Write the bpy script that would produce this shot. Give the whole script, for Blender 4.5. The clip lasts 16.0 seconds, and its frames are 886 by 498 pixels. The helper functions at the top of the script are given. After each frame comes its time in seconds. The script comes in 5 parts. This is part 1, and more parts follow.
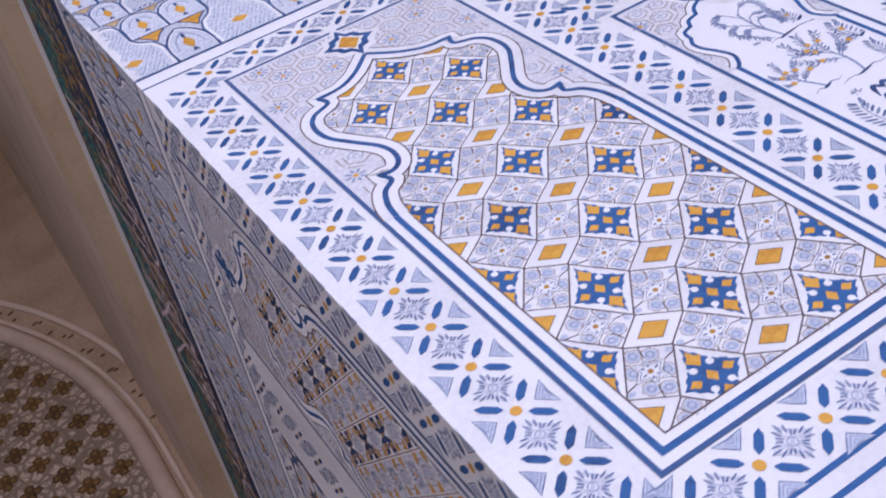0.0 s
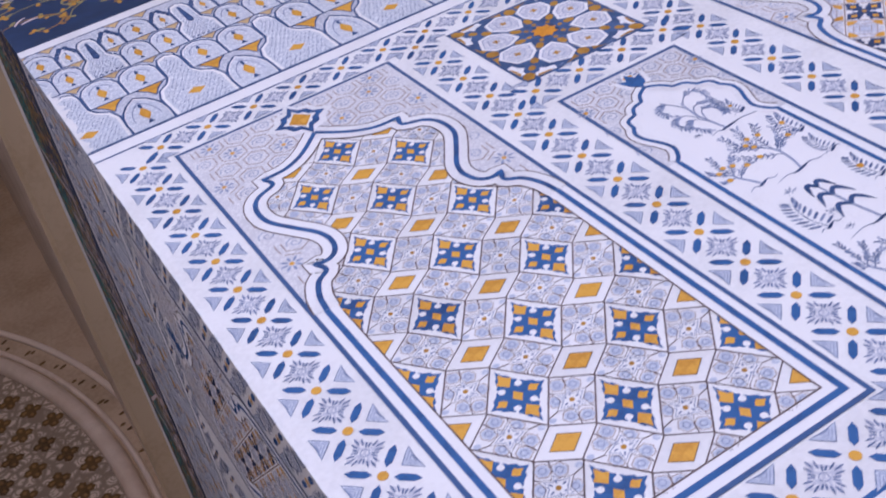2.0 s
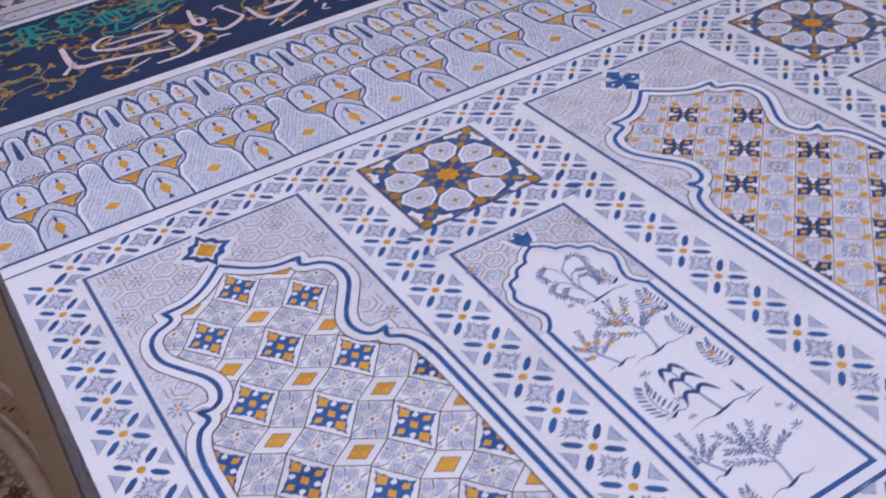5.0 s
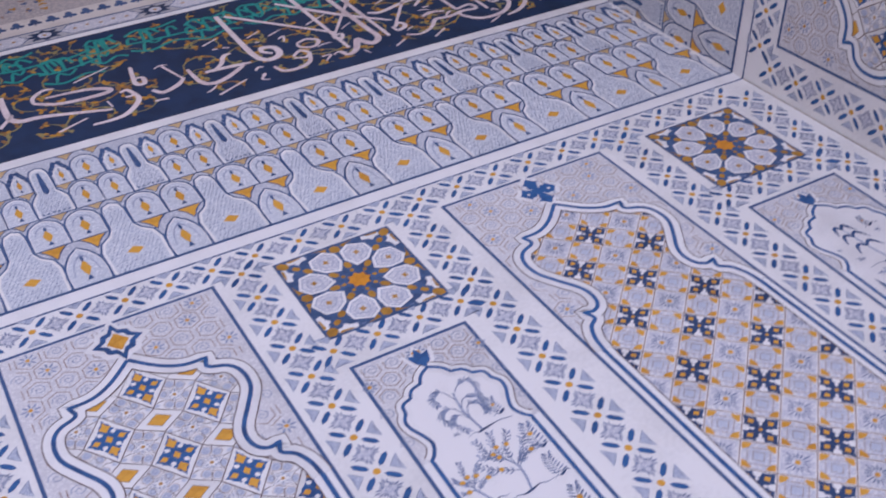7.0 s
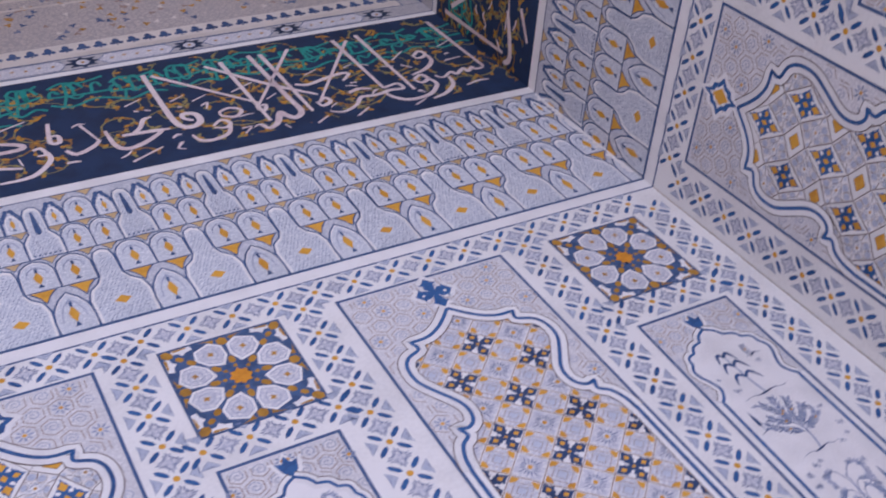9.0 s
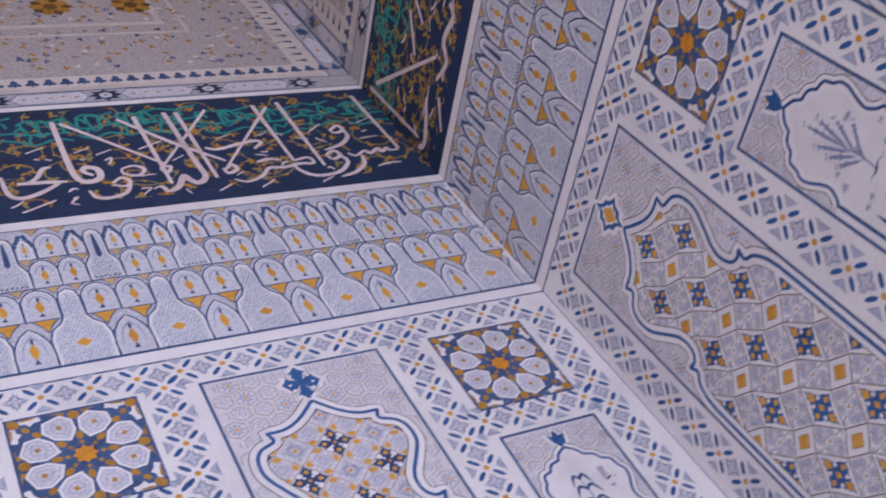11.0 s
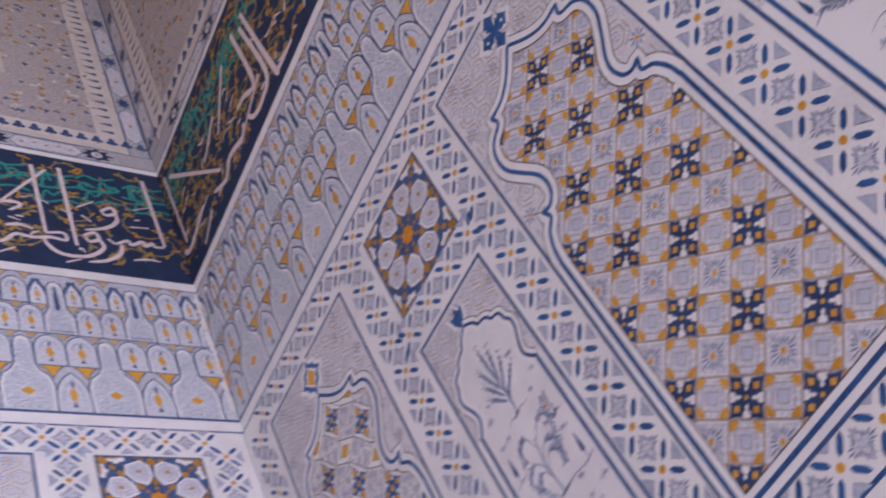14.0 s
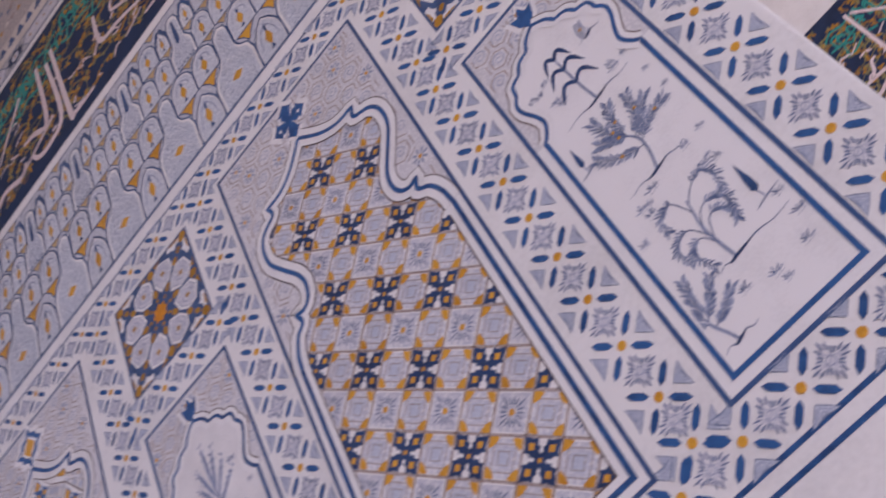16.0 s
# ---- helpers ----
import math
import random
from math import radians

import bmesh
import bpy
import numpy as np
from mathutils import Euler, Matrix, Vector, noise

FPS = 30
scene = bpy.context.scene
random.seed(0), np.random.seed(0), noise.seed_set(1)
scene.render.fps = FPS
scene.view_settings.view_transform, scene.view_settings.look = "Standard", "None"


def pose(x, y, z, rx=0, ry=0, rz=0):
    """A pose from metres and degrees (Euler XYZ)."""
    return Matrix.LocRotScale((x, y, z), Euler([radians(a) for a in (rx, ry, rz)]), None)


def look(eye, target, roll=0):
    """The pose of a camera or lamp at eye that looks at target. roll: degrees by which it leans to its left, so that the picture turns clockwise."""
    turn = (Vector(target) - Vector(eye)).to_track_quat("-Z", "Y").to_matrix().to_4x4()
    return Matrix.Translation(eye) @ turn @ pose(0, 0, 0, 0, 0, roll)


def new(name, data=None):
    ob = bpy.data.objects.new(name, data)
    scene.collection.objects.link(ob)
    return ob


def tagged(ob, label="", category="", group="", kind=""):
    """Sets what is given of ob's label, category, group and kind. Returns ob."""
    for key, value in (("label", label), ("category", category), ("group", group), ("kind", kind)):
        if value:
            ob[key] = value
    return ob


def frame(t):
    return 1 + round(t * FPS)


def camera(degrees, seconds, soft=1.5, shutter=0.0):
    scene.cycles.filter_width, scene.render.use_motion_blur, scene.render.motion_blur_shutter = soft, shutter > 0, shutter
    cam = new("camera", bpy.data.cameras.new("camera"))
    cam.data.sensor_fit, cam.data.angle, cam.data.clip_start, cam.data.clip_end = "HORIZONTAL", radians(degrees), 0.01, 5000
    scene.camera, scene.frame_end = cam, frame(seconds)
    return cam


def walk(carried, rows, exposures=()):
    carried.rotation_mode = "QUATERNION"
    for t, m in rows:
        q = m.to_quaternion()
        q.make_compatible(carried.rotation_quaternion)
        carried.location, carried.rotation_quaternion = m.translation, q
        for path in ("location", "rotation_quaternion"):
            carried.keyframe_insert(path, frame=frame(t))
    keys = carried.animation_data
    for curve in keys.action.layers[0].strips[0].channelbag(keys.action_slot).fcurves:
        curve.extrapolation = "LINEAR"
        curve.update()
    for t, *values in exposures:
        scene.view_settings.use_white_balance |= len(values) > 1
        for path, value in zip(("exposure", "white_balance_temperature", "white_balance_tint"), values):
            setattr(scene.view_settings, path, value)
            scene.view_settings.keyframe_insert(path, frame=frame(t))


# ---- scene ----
cam = camera(45.36, 16.0, soft=1.85, shutter=0.75)
# seconds, eye x y z, aim x y z (unit way), lean
ROWS = [
    (0.0, -4.5384, -1.6378, 1.5990, 0.31701, 0.62231, 0.71571, -48.998),
    (0.5, -4.4556, -1.6312, 1.5927, 0.31454, 0.61261, 0.72511, -48.846),
    (1.0, -4.4029, -1.6664, 1.5869, 0.31728, 0.60939, 0.72662, -48.835),
    (1.5, -4.3435, -1.6930, 1.5853, 0.31951, 0.60467, 0.72958, -48.820),
    (2.0, -4.2888, -1.7424, 1.5776, 0.32155, 0.60323, 0.72988, -48.792),
    (2.5, -4.2590, -1.8287, 1.5730, 0.33028, 0.60684, 0.72295, -48.722),
    (3.0, -4.2000, -1.8782, 1.5594, 0.33355, 0.60307, 0.72460, -48.810),
    (3.5, -4.1442, -1.9365, 1.5413, 0.33822, 0.59917, 0.72567, -48.680),
    (4.0, -4.1019, -1.9779, 1.5241, 0.34845, 0.59073, 0.72775, -48.837),
    (6.5, -3.8235, -2.5032, 1.5092, 0.38751, 0.60227, 0.69793, -45.408),
    (7.0, -3.7623, -2.6060, 1.5197, 0.39771, 0.60341, 0.69118, -44.673),
    (7.5, -3.7055, -2.6992, 1.5301, 0.40994, 0.60193, 0.68529, -44.123),
    (8.0, -3.6208, -2.7842, 1.5347, 0.41785, 0.59925, 0.68286, -43.525),
    (10.5, -3.1528, -3.0767, 1.5357, 0.46488, 0.56144, 0.68459, -40.166),
    (11.0, -3.0747, -3.1487, 1.5035, 0.47670, 0.55052, 0.68534, -39.368),
    (11.5, -3.0076, -3.2436, 1.4583, 0.49032, 0.54009, 0.68402, -38.447),
    (12.0, -2.9129, -3.3527, 1.4215, 0.50234, 0.53139, 0.68211, -36.988),
    (12.5, -2.8044, -3.4473, 1.4162, 0.51918, 0.51960, 0.67858, -35.685),
    (13.0, -2.6910, -3.5001, 1.3765, 0.53717, 0.49571, 0.68244, -34.475),
    (13.5, -2.5327, -3.5578, 1.3842, 0.55338, 0.47406, 0.68487, -33.440),
    (14.0, -2.3302, -3.5748, 1.3766, 0.56199, 0.44482, 0.69736, -31.699),
    (14.5, -2.1696, -3.5604, 1.4053, 0.57826, 0.40748, 0.70681, -30.765),
    (15.0, -2.0559, -3.5802, 1.4199, 0.59701, 0.37109, 0.71125, -30.301),
    (15.5, -2.1207, -3.6341, 1.4355, 0.64206, 0.32994, 0.69203, -31.441),
    (16.0, -2.0439, -3.6610, 1.4262, 0.65971, 0.28899, 0.69374, -31.317),
]
walk(cam, [(t, look((x, y, z), (x + a, y + b, z + c), lean)) for t, x, y, z, a, b, c, lean in ROWS],
     exposures=((0, -0.36, 5520, 29), (3.5, -0.61, 5540, 30), (7, -0.74, 5620, 29.5), (11, -0.70, 5800, 31.5), (14.5, -0.58, 5960, 32.5), (16, -0.53, 5960, 32.5)))

# ---------------------------------------------------------------- daylight
ZW = 5.0          # height of the white band under the niche frieze
world = bpy.data.worlds.new("sky")
world.use_nodes = True
scene.world = world
wn = world.node_tree
sky = wn.nodes.new("ShaderNodeTexSky")
sky.sky_type, sky.sun_disc = "NISHITA", False
sky.sun_elevation, sky.sun_rotation = radians(48), radians(200)
wn.links.new(sky.outputs[0], wn.nodes["Background"].inputs[0])
wn.nodes["Background"].inputs[1].default_value = 0.12
sun = new("sun", bpy.data.lights.new("sun", "SUN"))
sun.data.energy, sun.data.angle, sun.data.color = 3.0, radians(0.6), (1, 0.94, 0.85)
sun.matrix_world = look((0, 0, 30), (6, 8, 15))
front = new("front_opening_light", bpy.data.lights.new("front_opening_light", "AREA"))
front.data.shape, front.data.size, front.data.size_y = "RECTANGLE", 22.0, 10.5
front.data.energy, front.data.color = 2100.0, (0.93, 0.97, 1.0)
front.matrix_world = look((-6.9, -14.0, 5.25), (-6.9, 0, 5.5))

# ---------------------------------------------------------------- materials


def material(name, dark, light, scale=14.0, rough=0.75, bump=0.0, fine=120.0, stretch=(1, 1, 1)):
    """A painted or plastered surface: two tones mixed by noise at two scales, with fine relief."""
    m = bpy.data.materials.new(name)
    m.use_nodes = True
    nt = m.node_tree
    b = nt.nodes["Principled BSDF"]
    co = nt.nodes.new("ShaderNodeTexCoord")
    mp = nt.nodes.new("ShaderNodeMapping")
    mp.inputs["Scale"].default_value = stretch
    nt.links.new(co.outputs["Object"], mp.inputs[0])
    n1, n2 = nt.nodes.new("ShaderNodeTexNoise"), nt.nodes.new("ShaderNodeTexNoise")
    n1.inputs["Scale"].default_value, n2.inputs["Scale"].default_value = scale, fine
    n1.inputs["Detail"].default_value = n2.inputs["Detail"].default_value = 4
    for n in (n1, n2):
        nt.links.new(mp.outputs[0], n.inputs["Vector"])
    info = nt.nodes.new("ShaderNodeObjectInfo")
    a = nt.nodes.new("ShaderNodeMath")
    a.operation = "MULTIPLY_ADD"
    a.inputs[1].default_value = 0.35
    nt.links.new(info.outputs["Random"], a.inputs[0])
    s = nt.nodes.new("ShaderNodeMath")
    s.operation = "MULTIPLY_ADD"
    s.inputs[1].default_value = 0.5
    nt.links.new(n2.outputs[0], s.inputs[0])
    nt.links.new(n1.outputs[0], s.inputs[2])
    nt.links.new(s.outputs[0], a.inputs[2])
    r = nt.nodes.new("ShaderNodeValToRGB")
    r.color_ramp.elements[0].position, r.color_ramp.elements[1].position = 0.62, 1.12
    r.color_ramp.elements[1].position = 1.0
    r.color_ramp.elements[0].color, r.color_ramp.elements[1].color = (*dark, 1), (*light, 1)
    nt.links.new(a.outputs[0], r.inputs[0])
    nt.links.new(r.outputs[0], b.inputs["Base Color"])
    b.inputs["Roughness"].default_value = rough
    if bump:
        bp = nt.nodes.new("ShaderNodeBump")
        bp.inputs["Strength"].default_value, bp.inputs["Distance"].default_value = bump, 0.004
        nt.links.new(s.outputs[0], bp.inputs["Height"])
        nt.links.new(bp.outputs[0], b.inputs["Normal"])
    return m


def drawn(name, ground, ink, scale, amount=0.5, width=0.12, stretch=(1, 1, 1)):
    """A washed ground covered with fine pen drawing: curling thin lines of ink at a given scale."""
    m = material(name, tuple(c * 0.88 for c in ground), ground, 9, 0.75)
    nt = m.node_tree
    b = nt.nodes["Principled BSDF"]
    base = b.inputs["Base Color"].links[0].from_socket
    co = nt.nodes.new("ShaderNodeTexCoord")
    warp = nt.nodes.new("ShaderNodeTexNoise")
    warp.inputs["Scale"].default_value = scale * 0.6
    add = nt.nodes.new("ShaderNodeMixRGB")
    add.blend_type, add.inputs[0].default_value = "ADD", 0.035
    nt.links.new(co.outputs["Object"], warp.inputs["Vector"])
    mp = nt.nodes.new("ShaderNodeMapping")
    mp.inputs["Scale"].default_value, mp.inputs["Rotation"].default_value = stretch, (0, 0, 0.5 if stretch[0] != 1 else 0.0)
    nt.links.new(co.outputs["Object"], mp.inputs[0])
    nt.links.new(mp.outputs[0], add.inputs[1])
    nt.links.new(warp.outputs["Color"], add.inputs[2])
    vo = nt.nodes.new("ShaderNodeTexVoronoi")
    vo.feature = "DISTANCE_TO_EDGE"
    vo.inputs["Scale"].default_value = scale
    v2 = nt.nodes.new("ShaderNodeTexVoronoi")
    v2.inputs["Scale"].default_value = scale * 1.02
    for n in (vo, v2):
        nt.links.new(add.outputs[0], n.inputs["Vector"])
    sn = nt.nodes.new("ShaderNodeMath")
    sn.operation = "SINE"
    mu = nt.nodes.new("ShaderNodeMath")
    mu.operation, mu.inputs[1].default_value = "MULTIPLY", 24.0
    nt.links.new(v2.outputs["Distance"], mu.inputs[0])
    nt.links.new(mu.outputs[0], sn.inputs[0])
    r1, r2 = nt.nodes.new("ShaderNodeValToRGB"), nt.nodes.new("ShaderNodeValToRGB")
    r1.color_ramp.elements[0].position, r1.color_ramp.elements[1].position = width * 0.4, width
    r1.color_ramp.elements[0].color, r1.color_ramp.elements[1].color = (1, 1, 1, 1), (0, 0, 0, 1)
    r2.color_ramp.elements[0].position, r2.color_ramp.elements[1].position = 0.3, 0.9
    nt.links.new(vo.outputs["Distance"], r1.inputs[0])
    nt.links.new(sn.outputs[0], r2.inputs[0])
    mx = nt.nodes.new("ShaderNodeMixRGB")
    mx.blend_type, mx.inputs[0].default_value = "LIGHTEN", 1.0
    nt.links.new(r1.outputs[0], mx.inputs[1])
    nt.links.new(r2.outputs[0], mx.inputs[2])
    fac = nt.nodes.new("ShaderNodeMath")
    fac.operation, fac.inputs[1].default_value = "MULTIPLY", amount
    nt.links.new(mx.outputs[0], fac.inputs[0])
    out = nt.nodes.new("ShaderNodeMixRGB")
    out.inputs[2].default_value = (*ink, 1)
    nt.links.new(fac.outputs[0], out.inputs[0])
    nt.links.new(base, out.inputs[1])
    nt.links.new(out.outputs[0], b.inputs["Base Color"])
    return m


WHITE = material("white_plaster", (0.70, 0.69, 0.69), (0.84, 0.83, 0.83), 3.0, 0.65, 0.25, 60)
BAND = material("white_band", (0.72, 0.71, 0.72), (0.84, 0.83, 0.84), 6.0, 0.65)
BLUE = material("blue_paint", (0.010, 0.052, 0.17), (0.026, 0.115, 0.32), 22, 0.6)
SLATE = material("grey_blue_paint", (0.020, 0.052, 0.15), (0.042, 0.10, 0.25), 22, 0.6)
INDIGO = material("indigo_paint", (0.011, 0.030, 0.095), (0.024, 0.062, 0.17), 22, 0.6)
INDIGO_MID = material("dull_indigo_paint", (0.030, 0.068, 0.165), (0.056, 0.115, 0.260), 22, 0.65)
BLUE_DEEP = material("deep_blue_paint", (0.018, 0.060, 0.17), (0.036, 0.105, 0.28), 22, 0.6)
NAVY = material("navy_paint", (0.004, 0.017, 0.056), (0.009, 0.033, 0.100), 8, 0.75)
GOLD = material("ochre_paint", (0.56, 0.25, 0.016), (0.74, 0.38, 0.038), 26, 0.55)
ORANGE = material("orange_paint", (0.55, 0.20, 0.006), (0.72, 0.30, 0.012), 26, 0.55)
BROWN = material("brown_line", (0.07, 0.045, 0.05), (0.13, 0.085, 0.08), 30, 0.7)
DASH = material("dash_ink", (0.07, 0.11, 0.22), (0.14, 0.19, 0.34), 30, 0.7)
TAN = material("tan_line", (0.24, 0.17, 0.15), (0.36, 0.27, 0.24), 30, 0.7)
INK = material("pale_ink", (0.20, 0.24, 0.36), (0.32, 0.37, 0.52), 30, 0.7)
WASH = drawn("drawn_blue_wash", (0.70, 0.73, 0.79), (0.27, 0.33, 0.52), 70, 0.45, 0.22)
TILE = drawn("drawn_tile_wash", (0.80, 0.79, 0.81), (0.30, 0.33, 0.48), 52, 0.5, 0.17)
NET = drawn("drawn_spandrel", (0.78, 0.77, 0.79), (0.32, 0.31, 0.38), 50, 0.32, 0.15)
CELL = drawn("drawn_cell_wash", (0.76, 0.76, 0.79), (0.22, 0.27, 0.40), 66, 0.5, 0.24)
HATCH = drawn("hatched_cell_wash", (0.80, 0.82, 0.86), (0.18, 0.24, 0.38), 84, 0.42, 0.20, (0.34, 1, 1))
FIELD = drawn("drawn_upper_field", (0.55, 0.50, 0.48), (0.24, 0.25, 0.31), 30, 0.5, 0.16)
# the white band's colour, darkened to paint in the shade high on the walls
DIM_BAND = material("dimmed_white_band", (0.54, 0.50, 0.47), (0.68, 0.64, 0.61), 5.0, 0.75)
# greyer, darker wash for the upper cartouche borders
GREY_WASH = drawn("grey_cartouche_wash", (0.58, 0.56, 0.56), (0.24, 0.27, 0.38), 40, 0.5, 0.18)
STRAW = material("pale_ochre_paint", (0.50, 0.34, 0.16), (0.62, 0.44, 0.22), 26, 0.6)
TEAL = material("teal_paint", (0.0, 0.16, 0.15), (0.005, 0.30, 0.27), 22, 0.6)
ROSE = material("rose_white_paint", (0.62, 0.50, 0.52), (0.78, 0.68, 0.70), 18, 0.55)
OLIVE = material("olive_paint", (0.17, 0.15, 0.05), (0.28, 0.24, 0.09), 22, 0.65)
TAWNY = material("tawny_paint", (0.16, 0.075, 0.018), (0.28, 0.14, 0.035), 22, 0.65)
AMBER = material("amber_paint", (0.30, 0.14, 0.010), (0.48, 0.24, 0.02), 26, 0.6)
BEIGE = material("beige_plaster", (0.60, 0.45, 0.32), (0.74, 0.60, 0.46), 1.3, 0.85, 0.4, 30)
CORNICE = material("olive_beige_plaster", (0.48, 0.36, 0.22), (0.60, 0.48, 0.32), 2.0, 0.85, 0.4, 30)
STONE = material("worn_stone_floor", (0.44, 0.37, 0.30), (0.60, 0.52, 0.44), 1.6, 0.7, 0.3, 25)
EARTH = material("dry_ground", (0.30, 0.25, 0.19), (0.42, 0.36, 0.28), 0.4, 0.9, 0.5, 6)
BAND2 = material("pale_moulding", (0.60, 0.44, 0.31), (0.74, 0.58, 0.44), 3, 0.8, 0.3)
TYMP = drawn("drawn_tympanum", (0.68, 0.52, 0.37), (0.16, 0.10, 0.06), 6.5, 0.75, 0.2)
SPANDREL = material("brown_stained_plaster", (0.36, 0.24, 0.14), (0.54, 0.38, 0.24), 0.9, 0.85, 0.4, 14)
UMBER = material("umber_paint", (0.06, 0.03, 0.008), (0.15, 0.075, 0.015), 20, 0.7)

# ---------------------------------------------------------------- drawing on a wall


class Ink:
    """Flat painted shapes in a wall's own plane: x along it, y up, z out of it."""

    def __init__(self):
        self.polys = []

    def poly(self, pts, mat, z=0.003):
        self.polys.append((tuple(pts), mat, z + 0.00008 * (len(self.polys) % 6)))
        return self

    def rect(self, x0, y0, x1, y1, mat, z=0.003):
        return self.poly(((x0, y0), (x1, y0), (x1, y1), (x0, y1)), mat, z)

    def hollow(self, x0, y0, x1, y1, t, mat, z=0.003):
        """A mitred rectangular line."""
        o = ((x0, y0), (x1, y0), (x1, y1), (x0, y1))
        i = ((x0 + t, y0 + t), (x1 - t, y0 + t), (x1 - t, y1 - t), (x0 + t, y1 - t))
        for a in range(4):
            b = (a + 1) % 4
            self.polys.append(((o[a], o[b], i[b], i[a]), mat, z))
        return self

    def disc(self, x, y, rx, ry, mat, z=0.003, n=10, turn=0.0):
        c, s = math.cos(turn), math.sin(turn)
        ring = [(rx * math.cos(2 * math.pi * i / n), ry * math.sin(2 * math.pi * i / n)) for i in range(n)]
        return self.poly([(x + a * c - b * s, y + a * s + b * c) for a, b in ring], mat, z)

    def petal(self, x, y, angle, r0, r1, w, mat, z=0.003):
        """A pointed brush stroke from r0 to r1 along an angle."""
        c, s = math.cos(angle), math.sin(angle)
        shape = ((r0, 0), (r0 + (r1 - r0) * 0.22, w), (r0 + (r1 - r0) * 0.75, w), (r1, 0),
                 (r0 + (r1 - r0) * 0.75, -w), (r0 + (r1 - r0) * 0.22, -w))
        return self.poly([(x + a * c - b * s, y + a * s + b * c) for a, b in shape], mat, z)

    def stroke(self, pts, w, mat, z=0.003, taper=(1.0, 1.0), closed=False):
        """A brush line along points; taper gives the relative width at both ends."""
        pts = [Vector(p) for p in pts]
        n = len(pts)
        left, right = [], []
        for i, p in enumerate(pts):
            a = pts[(i - 1) % n] if closed or i else p
            b = pts[(i + 1) % n] if closed or i < n - 1 else p
            d1, d2 = (p - a), (b - p)
            d = (d1.normalized() if d1.length else Vector((0, 0))) + (d2.normalized() if d2.length else Vector((0, 0)))
            if d.length < 1e-6:
                d = d2 if d2.length else d1
            d.normalize()
            f = i / max(1, n - 1)
            k = min(taper[0] + (1 - taper[0]) * min(1, f * 3), taper[1] + (1 - taper[1]) * min(1, (1 - f) * 3))
            q = Vector((-d.y, d.x)) * (w * 0.5 * k)
            left.append(p + q)
            right.append(p - q)
        level = 0
        for i in range(n if closed else n - 1):
            j = (i + 1) % n
            if 0 < i < n - 1 and (pts[i] - pts[i - 1]).length and (pts[j] - pts[i]).length:
                level += (pts[i] - pts[i - 1]).angle(pts[j] - pts[i]) > 0.6
            self.polys.append(((tuple(left[i]), tuple(right[i]), tuple(right[j]), tuple(left[j])), mat, z + 0.00012 * (level % 4)))
        return self

    def moved(self, dx, dy, dz=0.0, flip=False):
        k = Ink()
        for pts, m, z in self.polys:
            k.polys.append((tuple(((-x if flip else x) + dx, y + dy) for x, y in pts), m, z + dz))
        return k

    def leaned(self, lean, y0):
        k = Ink()
        k.polys = [(tuple((p[0] + lean * (p[1] - y0), p[1]) for p in pts), m, z) for pts, m, z in self.polys]
        return k

    def box(self):
        xs = [p[0] for q in self.polys for p in q[0]]
        ys = [p[1] for q in self.polys for p in q[0]]
        return min(xs), min(ys), max(xs), max(ys)

    def cut(self, x0, y0, x1, y1):
        """What of the shapes lies inside a rectangle."""
        k = Ink()
        for pts, m, z in self.polys:
            pts = list(pts)
            for axis, lim, sign in ((0, x0, 1), (0, x1, -1), (1, y0, 1), (1, y1, -1)):
                out = []
                for i, p in enumerate(pts):
                    q = pts[i - 1]
                    a, b = sign * (p[axis] - lim), sign * (q[axis] - lim)
                    if (a >= 0) != (b >= 0):
                        f = b / (b - a)
                        out.append((q[0] + (p[0] - q[0]) * f, q[1] + (p[1] - q[1]) * f))
                    if a >= 0:
                        out.append(p)
                pts = out
                if not pts:
                    break
            if len(pts) > 2:
                k.polys.append((tuple(pts), m, z))
        return k

    def mesh(self, name):
        verts, faces, mats, slots, known = [], [], [], [], {}
        for pts, m, z in self.polys:
            clean = [p for i, p in enumerate(pts) if (p[0] - pts[i - 1][0]) ** 2 + (p[1] - pts[i - 1][1]) ** 2 > 1e-10]
            if len(clean) < 3:
                continue
            area = sum(clean[i - 1][0] * p[1] - p[0] * clean[i - 1][1] for i, p in enumerate(clean))
            if area < 0:
                clean.reverse()
            if m not in mats:
                mats.append(m)
            face = []
            for q in clean:
                key = (round(q[0], 5), round(q[1], 5), round(z * 0.25, 7))
                if key not in known:
                    known[key] = len(verts)
                    verts.append((q[0], q[1], z * 0.25))
                if known[key] not in face:
                    face.append(known[key])
            if len(face) < 3:
                continue
            faces.append(tuple(face))
            slots.append(mats.index(m))
        me = bpy.data.meshes.new(name)
        me.from_pydata(verts, [], faces)
        for m in mats:
            me.materials.append(m)
        me.polygons.foreach_set("material_index", slots)
        return me


LEAN = {}         # hand-laid works that lean: sideways per metre of height, and the height where they are true


def part(name, data, parent, label="", x=0.0, y=0.0, z=0.0, kind=""):
    """One mesh object (an Ink or a mesh) under a wall or under one of its parts."""
    k, y0 = LEAN.get(parent.name, (0.0, 0.0))
    if isinstance(data, Ink):
        data = (data.leaned(k, y0) if k and not (x or y) else data).mesh(name)
    ob = new(name, data)
    ob.parent = parent
    if x or y:
        x += k * (y - y0)
    ob.location = (x, y, z)
    return tagged(ob, label, kind=kind)


